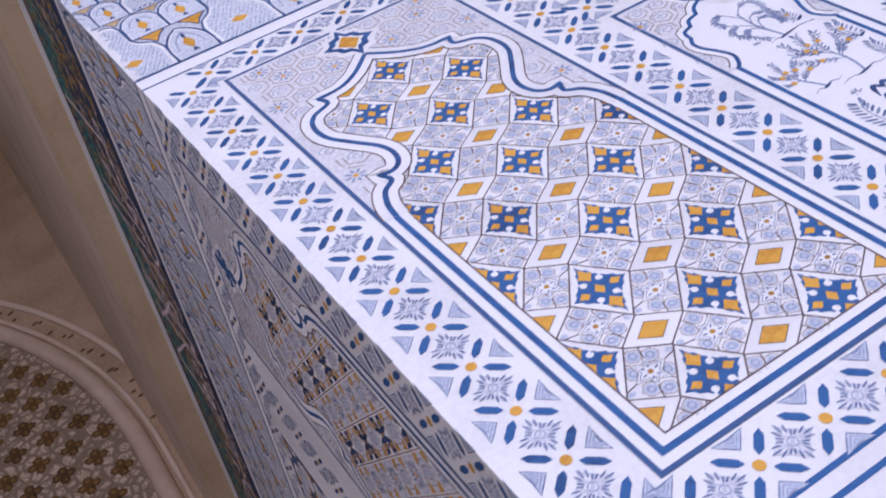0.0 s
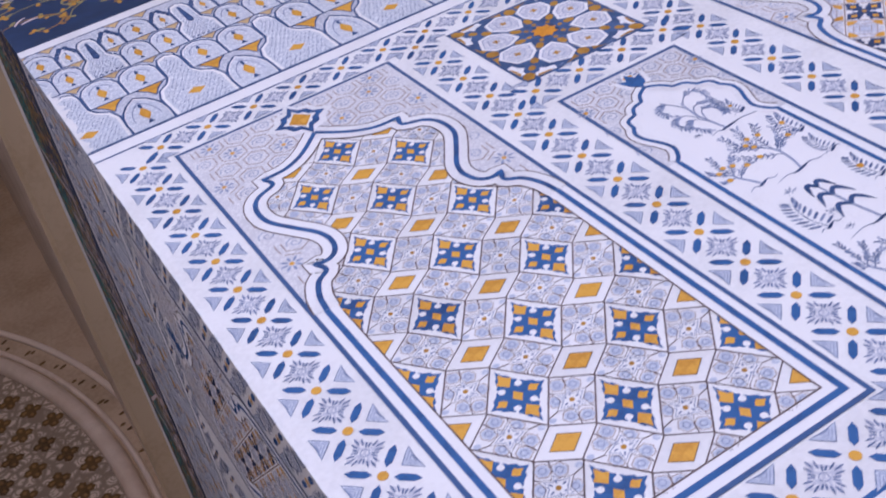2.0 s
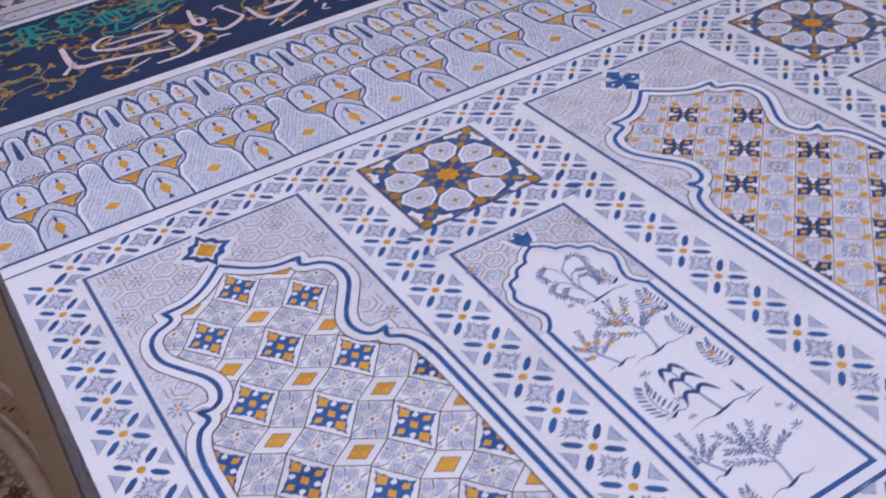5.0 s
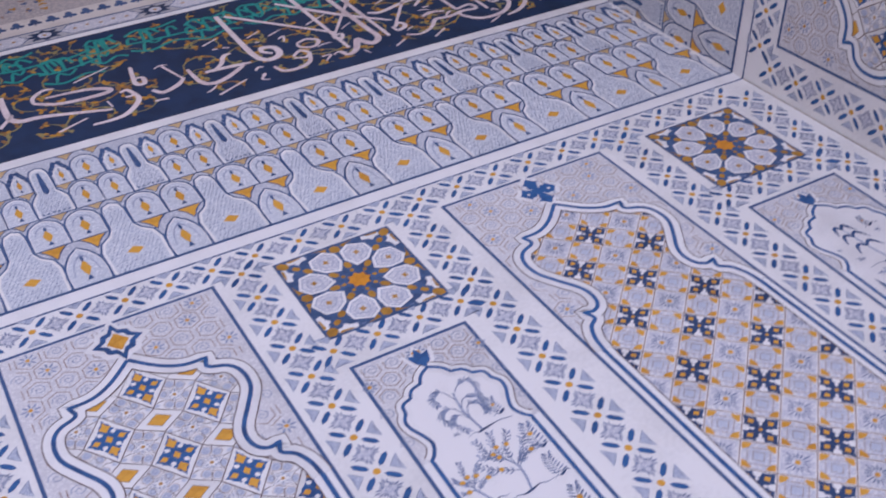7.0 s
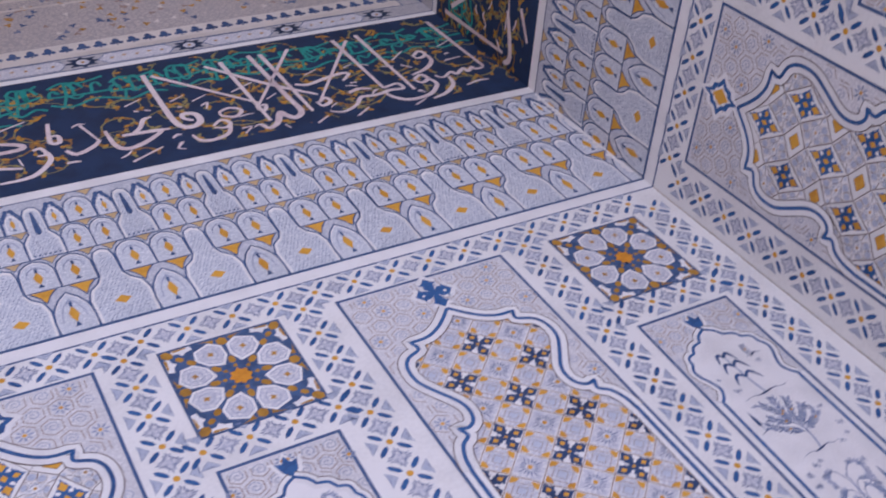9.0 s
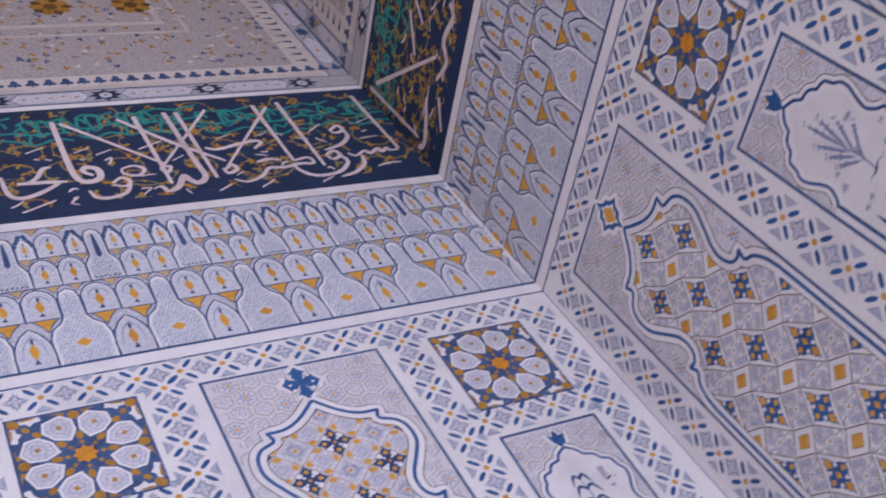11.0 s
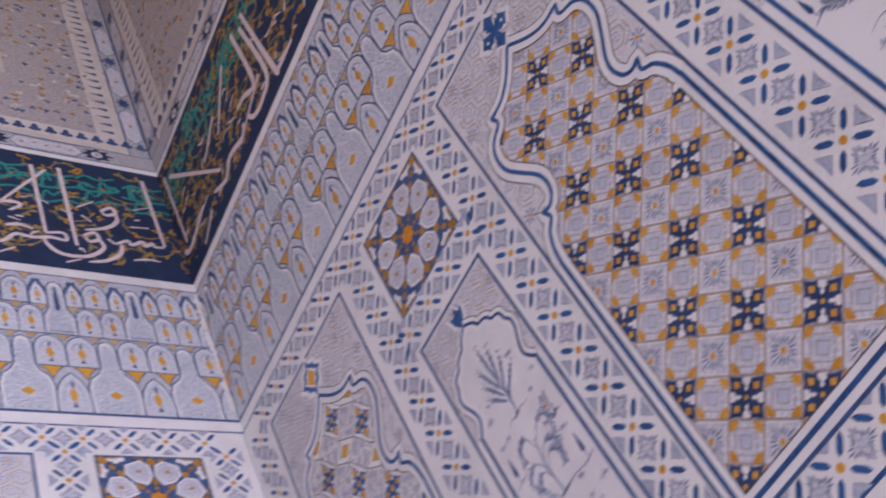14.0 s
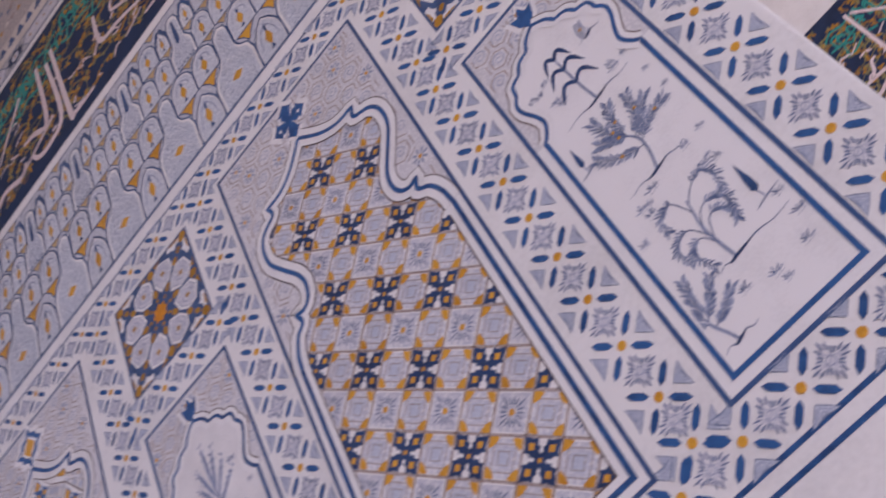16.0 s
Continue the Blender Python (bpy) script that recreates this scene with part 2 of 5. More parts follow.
def piece(name, ink, on, label, category, group, x=0.0, y=0.0, lean=(0.0, 0.0)):
    """A painted work of its own on a wall."""
    ob = new(name, ink.leaned(*lean).mesh(name))
    if lean[0]:
        LEAN[ob.name] = lean
    ob.matrix_world = on.matrix_world @ Matrix.Translation((x, y, 0))
    return tagged(ob, label + " " + SIDE.get(on.name, ""), category, group)


SIDE = {"wall_north": "on the bright wall", "wall_east": "on the shaded wall", "wall_west": "on the dim side wall", "wall_hall_east": "in the next hall"}


class Motif:
    """A repeated painted motif: whole ones share one mesh, those cut by a border get their own."""

    def __init__(self, name, ink, label=""):
        self.name, self.ink, self.label = name, ink, label
        self.data, self.size = ink.mesh(name), ink.box()

    def put(self, parent, x, y, clip=None, z=0.0):
        if clip:
            a, b, c, d = self.size
            if x + c <= clip[0] or x + a >= clip[2] or y + d <= clip[1] or y + b >= clip[3]:
                return
            if x + a < clip[0] or x + c > clip[2] or y + b < clip[1] or y + d > clip[3]:
                k = self.ink.cut(clip[0] - x, clip[1] - y, clip[2] - x, clip[3] - y)
                if k.polys:
                    part(self.name, k, parent, self.label, x, y, z)
                return
        part(self.name, self.data, parent, self.label, x, y, z)


def smooth(pts, n=4):
    """Points on a soft curve through the given ones."""
    out = []
    for i in range(len(pts) - 1):
        p0, p1, p2, p3 = (Vector(pts[max(0, min(len(pts) - 1, i + k))]) for k in (-1, 0, 1, 2))
        for j in range(n):
            t = j / n
            out.append(tuple(0.5 * (2 * p1 + (p2 - p0) * t + (2 * p0 - 5 * p1 + 4 * p2 - p3) * t * t
                                    + (3 * p1 - p0 - 3 * p2 + p3) * t ** 3)))
    out.append(tuple(pts[-1]))
    return out


def solid(name, x0, x1, y0, y1, z0, z1, mat, bevel=0.01):
    bm = bmesh.new()
    bmesh.ops.create_cube(bm, size=1)
    bmesh.ops.transform(bm, verts=bm.verts, matrix=Matrix.LocRotScale(
        ((x0 + x1) / 2, (y0 + y1) / 2, (z0 + z1) / 2), None, (x1 - x0, y1 - y0, z1 - z0)))
    if bevel:
        bmesh.ops.bevel(bm, geom=bm.edges[:], offset=bevel, segments=2, affect="EDGES")
    me = bpy.data.meshes.new(name)
    bm.to_mesh(me)
    bm.free()
    me.materials.append(mat)
    return me


def wall(name, label, origin, along, out, length, top, depth=0.4, low=-5.0, mitre=0):
    """A thick wall in its own frame: x along it from 0, y up from the white band, z out of it."""
    m = Matrix((Vector(along), Vector((0, 0, 1)), Vector(out))).transposed().to_4x4()
    m.translation = Vector(origin)
    me = solid(name, 0, length, low, top, -depth, 0, WHITE, 0.0 if mitre else 0.006)
    for v in me.vertices:
        if mitre < 0 and v.co.x < 0.01 and v.co.z < -0.01:
            v.co.x += depth
        if mitre > 0 and v.co.x > length - 0.01 and v.co.z < -0.01:
            v.co.x -= depth + 0.03
    ob = new(name, me)
    ob.matrix_world = m
    return tagged(ob, label, "wall", kind="structure")

# ---------------------------------------------------------------- painted motifs
TAU = 2 * math.pi


def scaled(pts, fx, fy, cx=0.0, cy=0.0):
    return [(cx + (x - cx) * fx, cy + (y - cy) * fy) for x, y in pts]


def flower_motif(lx, ly):
    """Frieze unit: a gold boss with four brush petals, drawn squares and corner triangles."""
    k = Ink()
    hx, hy = lx / 2, ly / 2
    for s in (-1, 1):
        tri = [(s * (hx - 0.002), -0.039), (s * (hx - 0.006), 0), (s * (hx - 0.002), 0.039), (s * (hx - 0.020), 0.022), (s * (hx - 0.042), 0), (s * (hx - 0.020), -0.022)]
        k.poly(tri, WASH, 0.003)
        for f in (0.96, 0.62, 0.30):
            k.stroke(scaled(tri, f, f, s * (hx - 0.012), 0), 0.0026, INK if f < 0.9 else DASH, 0.0045, closed=True)
    for q in range(4):
        a = math.pi / 4 + q * math.pi / 2
        k.petal(0, 0, math.atan2(math.sin(a) * hy, math.cos(a) * hx), 0.025, 0.090, 0.0098, BLUE, 0.005)
    k.disc(0, 0, 0.0135, 0.0135, GOLD, 0.006)
    return k


def sun_motif():
    """A drawn square with curved-in sides and a small ring, rayed with dashes."""
    k = Ink()
    k.poly([(0.050 * math.cos(a) * (1.0 if i % 2 == 0 else 0.62), 0.050 * math.sin(a) * (1.0 if i % 2 == 0 else 0.62))
            for i, a in enumerate(np.arange(8) * TAU / 8)], TILE, 0.003)
    for i in range(20):
        a = TAU * i / 20
        r = 0.052 * (0.78 + 0.22 * math.cos(4 * a))
        k.petal(0, 0, a, r * 0.50, r * 1.04, 0.0021, DASH, 0.0045)
    k.stroke([(0.011 * math.cos(a), 0.011 * math.sin(a)) for a in np.linspace(0, TAU, 11)], 0.0025, INK, 0.005)
    return k


def rosette_motif():
    """Blue lozenge with a gold cross and four white buds, on white."""
    k = Ink()
    hx, hy = 0.0875, 0.119
    k.poly(((-hx, 0), (0, -hy), (hx, 0), (0, hy)), WHITE, 0.002)
    k.stroke(((-hx, 0), (0, -hy), (hx, 0), (0, hy)), 0.0032, BROWN, 0.0032, closed=True)
    edge = []
    for (x0, y0), (x1, y1) in zip(((-1, 0), (0, -1), (1, 0), (0, 1)), ((0, -1), (1, 0), (0, 1), (-1, 0))):
        for f, b in ((0.0, 1.02), (0.07, 0.93), (0.14, 0.89), (0.20, 0.95), (0.28, 0.90), (0.36, 0.84), (0.43, 0.86), (0.5, 0.82), (0.57, 0.86), (0.64, 0.84), (0.72, 0.90), (0.80, 0.95), (0.86, 0.89), (0.93, 0.93)):
            edge.append(((x0 + (x1 - x0) * f) * 0.0735 * b, (y0 + (y1 - y0) * f) * 0.0985 * b))
    k.poly(edge, BLUE, 0.0035)
    k.poly(((-0.014, 0), (0, -0.019), (0.014, 0), (0, 0.019)), GOLD, 0.005)
    for s in (-1, 1):
        k.poly(((0, s * 0.034), (0.009, s * 0.044), (0.021, s * 0.058), (0.010, s * 0.066), (0, s * 0.086), (-0.010, s * 0.066), (-0.021, s * 0.058), (-0.009, s * 0.044)), GOLD, 0.005)
        k.poly(((s * 0.028, 0), (s * 0.036, 0.009), (s * 0.044, 0.013), (s * 0.049, 0.007), (s * 0.060, 0), (s * 0.049, -0.007), (s * 0.044, -0.013), (s * 0.036, -0.009)), GOLD, 0.005)
        for q in (-1, 1):
            k.disc(s * 0.0225, q * 0.0320, 0.0095, 0.0090, WHITE, 0.0062, 9)
            k.stroke(((s * 0.024, q * 0.034), (s * 0.040, q * 0.056)), 0.0060, WHITE, 0.0054)
    return k


def lozenge_motif():
    """Gold lozenge with a thin outline inside a white one."""
    k = Ink()
    k.poly(((-0.0875, 0), (0, -0.061), (0.0875, 0), (0, 0.061)), WHITE, 0.002)
    k.stroke(((-0.0875, 0), (0, -0.061), (0.0875, 0), (0, 0.061)), 0.0034, BROWN, 0.0032, closed=True)
    k.poly(((-0.043, 0), (0, -0.031), (0.043, 0), (0, 0.031)), GOLD, 0.0035)
    k.stroke(((-0.043, 0), (0, -0.031), (0.043, 0), (0, 0.031)), 0.0026, BROWN, 0.005, closed=True)
    return k


def star_motif():
    """Skewed tile between lozenges: a six-pointed star in thin lines among six ringed hexagons."""
    k = Ink()
    a, b, c, d = Vector((0, 0.09)), Vector((0.0875, -0.029)), Vector((0, -0.09)), Vector((-0.0875, 0.029))
    k.poly((a, b, c, d), BAND, 0.002)
    e1, e2 = (b + a) / 2, (d + a) / 2
    spots = [Vector(e1 * s + e2 * t) for s, t in ((0.64, 0.64), (-0.04, 0.66), (-0.66, 0.04), (-0.64, -0.64), (0.04, -0.66), (0.66, -0.04))]
    for s, t in ((0.80, -0.80), (-0.80, 0.80)):
        p = e1 * s + e2 * t
        k.disc(p.x, p.y, 0.010, 0.009, WASH, 0.0030, 6)
    turns = [math.atan2(p.y, p.x) for p in spots]
    tips = []
    for i, p in enumerate(spots):
        hexa = [(p.x + 0.0205 * math.cos(TAU * q / 6 + turns[i]), p.y + 0.0205 * math.sin(TAU * q / 6 + turns[i])) for q in range(6)]
        k.poly(scaled(hexa, 0.86, 0.86, p.x, p.y), WASH, 0.0032)
        k.stroke(hexa, 0.0022, TAN, 0.0040, closed=True)
        k.stroke([(p.x + 0.0085 * math.cos(q), p.y + 0.0085 * math.sin(q)) for q in np.linspace(0, TAU, 9)[:-1]], 0.0030, INK, 0.0044, closed=True)
        n = turns[(i + 1) % 6]
        tips.append(turns[i] + ((n - turns[i]) % TAU) / 2)
    star = []
    for i in range(6):
        u = Vector((math.cos(tips[i]), math.sin(tips[i])))
        det = e1.x * e2.y - e1.y * e2.x
        s, t = (u.x * e2.y - u.y * e2.x) / det, (e1.x * u.y - e1.y * u.x) / det
        far = 1.0 / max(abs(s), abs(t))
        k.stroke((u * 0.042, u * far), 0.0030, BROWN, 0.0050 + 0.0002 * (i % 2))
        star += [tuple(u * 0.047), tuple(Vector((math.cos(turns[(i + 1) % 6]), math.sin(turns[(i + 1) % 6]))) * 0.0255)]
        k.petal(0, 0, tips[i], 0.012, 0.024, 0.0020, DASH, 0.0076)
    k.poly(star, BAND, 0.0060)
    k.stroke(star, 0.0024, BROWN, 0.0066, closed=True)
    k.stroke(scaled(star, 0.74, 0.74), 0.0022, DASH, 0.0070, closed=True)
    k.stroke((a, b, c, d), 0.0036, BROWN, 0.0048, closed=True)
    k.disc(0, 0, 0.0068, 0.0068, AMBER, 0.0082, 8)
    return k


def cross_motif():
    """Navy X of four gold-eyed leaves with white quarters: unit of the lattice panel."""
    k = Ink()
    hx, hy = 0.0885, 0.085
    k.poly(((-hx, 0), (0, -hy), (hx, 0), (0, hy)), WHITE, 0.002)
    k.stroke(((-hx, 0), (0, -hy), (hx, 0), (0, hy)), 0.0048, TAN, 0.0032, closed=True)
    for i in range(4):
        a = i * TAU / 4
        c, s = math.cos(a), math.sin(a)
        leaf = ((0.0, 0.012), (0.021, 0.012), (0.028, 0.022), (0.037, 0.019), (0.050, 0.030), (0.057, 0.018), (0.081, 0))
        leaf = leaf + tuple((x, -y) for x, y in reversed(leaf[:-1]))
        k.poly([(x * c - y * s, x * s + y * c) for x, y in leaf], INDIGO, 0.0038 + 0.0002 * i)
        k.poly([(x * c - y * s, x * s + y * c) for x, y in ((0.033, 0), (0.045, 0.0125), (0.060, 0), (0.045, -0.0125))], GOLD, 0.0055)
    k.poly(((-0.009, 0), (0, -0.009), (0.009, 0), (0, 0.009)), GOLD, 0.0060)
    return k


def lens_motif():
    """Drawn lozenge between two crosses, with an ochre tip in each corner."""
    k = Ink()
    hx, hy = 0.0885, 0.085
    k.poly(((-hx, 0), (0, -hy), (hx, 0), (0, hy)), TILE, 0.002)
    k.stroke(((-hx, 0), (0, -hy), (hx, 0), (0, hy)), 0.016, BAND, 0.0028, closed=True)
    k.stroke(((-hx, 0), (0, -hy), (hx, 0), (0, hy)), 0.0048, TAN, 0.0032, closed=True)
    for i in range(4):
        a = i * TAU / 4
        c, s = math.cos(a), math.sin(a)
        k.poly([(x * c - y * s, x * s + y * c) for x, y in ((0.048, 0.0), (0.052, 0.021), (0.061, 0.017), (0.076, 0), (0.061, -0.017), (0.052, -0.021))], GOLD, 0.0044)
    k.poly(((-0.034, 0), (0, -0.033), (0.034, 0), (0, 0.033)), WASH, 0.0040)
    for f in (0.052, 0.026):
        k.stroke(((-f, 0), (0, -f * 0.96), (f, 0), (0, f * 0.96)), 0.0032, TAN, 0.0036 if f > 0.03 else 0.0050, closed=True)
    return k


def rays_motif():
    """Drawn lozenge with a rayed ochre boss."""
    k = Ink()
    hx, hy = 0.0885, 0.085
    k.poly(((-hx, 0), (0, -hy), (hx, 0), (0, hy)), TILE, 0.002)
    k.stroke(((-hx, 0), (0, -hy), (hx, 0), (0, hy)), 0.016, BAND, 0.0028, closed=True)
    k.stroke(((-hx, 0), (0, -hy), (hx, 0), (0, hy)), 0.0048, TAN, 0.0032, closed=True)
    for i in range(16):
        k.petal(0, 0, TAU * i / 16, 0.016, 0.042 + 0.014 * (i % 4 == 0), 0.0021, DASH, 0.0045)
    k.disc(0, 0, 0.010, 0.010, GOLD, 0.0055, 8)
    return k


def medallion(on, x, y, h, label):
    """Square field: blue arms with ochre beads between eight drawn hexagons, on white."""
    k = Ink()
    k.rect(-h, -h, h, h, SLATE, 0.003)
    field = piece("star_medallion", k, on, label, "wall painting", "star medallions", x, y)
    part("blue_ground", Ink().rect(-h + 0.006, -h + 0.006, h - 0.006, h - 0.006, INDIGO_MID, 0.0042), field, "deep blue ground")
    g = h / 0.26
    hexa = [(-0.086, 0), (-0.046, 0.048), (0.012, 0.066), (0.058, 0.038), (0.058, -0.038), (0.012, -0.066), (-0.046, -0.048)]
    inner = ((0.0, 0.018), (0.050, 0.024), (0.064, 0.018), (0.076, 0.020), (0.082, 0.042), (0.104, 0.036), (0.130, 0.030), (0.178, 0.003))
    side = ((0.170, 0.003), (0.204, 0.036), (0.218, 0.042), (0.232, 0.082), (0.253, 0.115))
    nook = ((0.172, 0.003), (0.222, 0.040), (0.250, 0.030), (0.284, 0.036), (0.305, 0.062), (0.360, 0.004))
    lim = h - 0.006
    for i in range(8):
        for pts, mat, name in ((inner, INDIGO_MID, "blue_arm"), (side if i % 2 == 0 else nook, INDIGO_MID, "blue_tip")):
            a = TAU * i / 8
            c, s = math.cos(a), math.sin(a)
            ring = [(r * g, w * g) for r, w in pts] + [(r * g, -w * g) for r, w in reversed(pts)]
            part(name, Ink().poly([(r * c - w * s, r * s + w * c) for r, w in ring], mat, 0.0052).cut(-lim, -lim, lim, lim), field)
        beads = ((0.056, 0.078, 0.008), (0.082, 0.130, 0.0135)) + (((0.200, 0.250, 0.021),) if i % 2 == 0 else ((0.192, 0.236, 0.014), (0.246, 0.284, 0.012), (0.294, 0.350, 0.020)))
        for r0, r1, w in beads:
            part("ochre_bead", Ink().petal(0, 0, a, r0 * g, r1 * g, w * g, AMBER, 0.0066).cut(-lim, -lim, lim, lim), field)
        if i % 2 == 0:
            for q in (-1, 1):
                wing = [(0.222, 0.038), (0.240, 0.060), (0.250, 0.092), (0.244, 0.030)]
                part("ochre_wing", Ink().poly([(r * g * c - q * w * g * s, r * g * s + q * w * g * c) for r, w in wing], AMBER, 0.0070), field)
                edge = [(0.250, 0.128), (0.226, 0.122), (0.220, 0.150), (0.204, 0.168), (0.222, 0.182), (0.224, 0.208), (0.248, 0.204)]
                part("white_bloom", Ink().poly([(r * g * c - q * w * g * s, r * g * s + q * w * g * c) for r, w in edge], BAND, 0.0054), field)
                edge = [(0.248, 0.140), (0.241, 0.152), (0.236, 0.195), (0.248, 0.205)]
                part("ochre_wing", Ink().poly([(r * g * c - q * w * g * s, r * g * s + q * w * g * c) for r, w in edge], AMBER, 0.0068), field)
        for q in (-1, 1):
            bud = [(0.116, 0.024), (0.130, 0.040), (0.146, 0.030), (0.162, 0.040), (0.184, 0.022), (0.164, 0.008), (0.140, 0.014)]
            part("white_bud", Ink().poly([(r * g * c - q * w * g * s, r * g * s + q * w * g * c) for r, w in bud], BAND, 0.0056), field)
        a = TAU * (i + 0.5) / 8
        c, s = math.cos(a), math.sin(a)
        turn = lambda f: [((0.178 + x * f) * g * c - y * f * g * s, (0.178 + x * f) * g * s + y * f * g * c) for x, y in hexa]
        k = Ink().poly(turn(1.02), BAND, 0.0058).poly(turn(0.80), TILE, 0.0064).stroke(turn(0.80), 0.0028, INK, 0.0070, closed=True)
        k.stroke(turn(0.45), 0.0028, INK, 0.0074, closed=True)
        for q in range(4):
            k.petal(0.178 * g * c, 0.178 * g * s, a + q * TAU / 4, 0.0, 0.015, 0.0045, AMBER, 0.0080)
        part("hexagon", k.cut(-lim, -lim, lim, lim), field)
    part("ochre_star", Ink().poly([((0.050 if i % 2 == 0 else 0.036) * g * math.cos(TAU * i / 16), (0.050 if i % 2 == 0 else 0.036) * g * math.sin(TAU * i / 16)) for i in range(16)], ORANGE, 0.0080), field)
    return field


def pen_dashes(k, region, step, slope, spare):
    """Rows of short slanting pen dashes filling an outline, but for round spots left free."""
    rnd = random.Random(5)
    xs, ys = [p[0] for p in region], [p[1] for p in region]
    rows, cols = int((max(ys) - min(ys)) / step), int((max(xs) - min(xs)) / step)
    for r in range(rows + 1):
        for c in range(cols + 1):
            x, y = min(xs) + (c + 0.5 * (r % 2)) * step + rnd.uniform(-0.003, 0.003), min(ys) + r * step + rnd.uniform(-0.003, 0.003)
            if inside((x, y), region) and all((x - a) ** 2 + (y - b) ** 2 > q * q for a, b, q in spare):
                k.petal(x, y, slope + rnd.uniform(-0.25, 0.25), -0.5 * step, step * rnd.uniform(0.2, 0.5), 0.0019, DASH if rnd.random() < 0.45 else INK, 0.0050 + 0.0001 * (c % 3))


def inside(p, poly):
    hit = False
    for i, b in enumerate(poly):
        a = poly[i - 1]
        if (a[1] > p[1]) != (b[1] > p[1]) and p[0] < (b[0] - a[0]) * (p[1] - a[1]) / (b[1] - a[1]) + a[0]:
            hit = not hit
    return hit


def arched(hw, h, waist=0.62):
    """Outline of a small pointed niche, base on y = 0."""
    return [(-hw, 0), (-hw, h * waist), (-hw * 0.80, h * 0.82), (-hw * 0.42, h * 0.95), (0, h), (hw * 0.42, h * 0.95), (hw * 0.80, h * 0.82), (hw, h * waist), (hw, 0)]


def niche_motif(hw, h, leafy=False, ogee=False):
    """One niche cell: blue outline, white rim, drawn inner arch and a gold spindle."""
    k = Ink()
    p = arched(hw, h)
    if ogee:
        p = [(-hw, 0), (-hw * 1.06, h * 0.30), (-hw * 0.98, h * 0.52), (-hw * 0.84, h * 0.66), (-hw * 0.52, h * 0.84), (-hw * 0.22, h * 0.93), (0, h)]
        p = p + [(-x, y) for x, y in reversed(p[:-1])]
    k.poly(p, WHITE, 0.003)
    k.poly(scaled(p, 0.90, 0.94, 0, h * 0.03), HATCH, 0.0045)
    k.stroke(p, 0.0088, SLATE, 0.0055, closed=True)
    if leafy:
        for s in (-1, 1):
            for f in (0.60, 0.76, 0.92, 1.04):
                k.disc(s * hw * (1.42 - f * 1.1), h * f, 0.0125, 0.016, SLATE, 0.0062, 8)
        k.poly(scaled(p, 0.74, 0.84, 0, h * 0.04), WHITE, 0.0068)
        k.poly(scaled(p, 0.60, 0.72, 0, h * 0.06), HATCH, 0.0074)
    else:
        inner = scaled(p, 0.64, 0.74, 0, h * 0.10)[1:-1]
        for a, b in zip(inner, inner[1:]):
            for f in (0.0, 0.34, 0.67):
                q = Vector(a).lerp(Vector(b), f + 0.1)
                k.petal(q.x, q.y, math.pi / 2 + 0.35 * q.x / hw, 0.0, 0.016, 0.0022, INK, 0.0058)
    k.poly(((0, h * 0.22), (hw * 0.26, h * 0.40), (hw * 0.18, h * 0.50), (0, h * 0.64), (-hw * 0.26, h * 0.46), (-hw * 0.18, h * 0.34)), GOLD, 0.0080)
    k.petal(0, h * 0.60, math.pi / 2, 0.0, h * 0.16, hw * 0.085, SLATE, 0.0084)
    k.poly(((-hw * 0.17, h * 0.12), (hw * 0.17, h * 0.12), (0, h * 0.25)), SLATE, 0.0078)
    return k


def bottle_motif():
    """Flask with a long round-topped neck and a gold square on its body."""
    k = Ink()
    p = [(-0.125, 0), (-0.130, 0.17), (-0.112, 0.235), (-0.070, 0.275), (-0.050, 0.32), (-0.047, 0.455), (-0.036, 0.50), (0, 0.522)]
    p = p + [(-x, y) for x, y in reversed(p[:-1])]
    k.poly(p, WHITE, 0.0032)
    k.poly(scaled(p, 0.87, 0.95, 0, 0.02), HATCH, 0.0042)
    pen_dashes(k, scaled(p, 0.80, 0.90, 0, 0.03), 0.0185, 0.9, [(0.0, 0.129, 0.046)])
    k.stroke(p, 0.0088, SLATE, 0.0057, closed=True)
    k.poly(((-0.036, 0.128), (0.002, 0.100), (0.036, 0.131), (-0.002, 0.158)), GOLD, 0.0065)
    return k


def kohl_motif():
    """Smaller flask with a navy drop in its neck."""
    k = Ink()
    p = [(-0.082, 0), (-0.084, 0.12), (-0.066, 0.165), (-0.046, 0.20), (-0.044, 0.36), (-0.030, 0.405), (0, 0.422)]
    p = p + [(-x, y) for x, y in reversed(p[:-1])]
    k.poly(p, WHITE, 0.0032)
    k.poly(scaled(p, 0.80, 0.93, 0, 0.015), HATCH, 0.0042)
    pen_dashes(k, scaled(p, 0.70, 0.86, 0, 0.03), 0.0150, 0.9, [(0.0, 0.24, 0.026), (0.0, 0.33, 0.024)])
    k.stroke(p, 0.0085, SLATE, 0.0057, closed=True)
    k.poly(((0, 0.175), (0.014, 0.20), (0.012, 0.27), (0.006, 0.375), (-0.006, 0.375), (-0.012, 0.27), (-0.014, 0.20)), SLATE, 0.0065)
    for i in range(6):
        k.disc(-0.055 + i * 0.022, 0.022, 0.006, 0.008, SLATE, 0.006, 6)
    return k


def spandrel_motif(w, h, mat):
    """Small filled triangle with curved sides between niche tops."""
    side = ((w, h), (w * 0.62, h * 0.46), (w * 0.34, -h * 0.06), (w * 0.16, -h * 0.62))
    ring = [*side, (0, -h), *((-x, y) for x, y in reversed(side))]
    return Ink().poly(scaled(ring, 1.20, 1.14, 0, h), SLATE, 0.0018).poly(ring, mat, 0.0024)


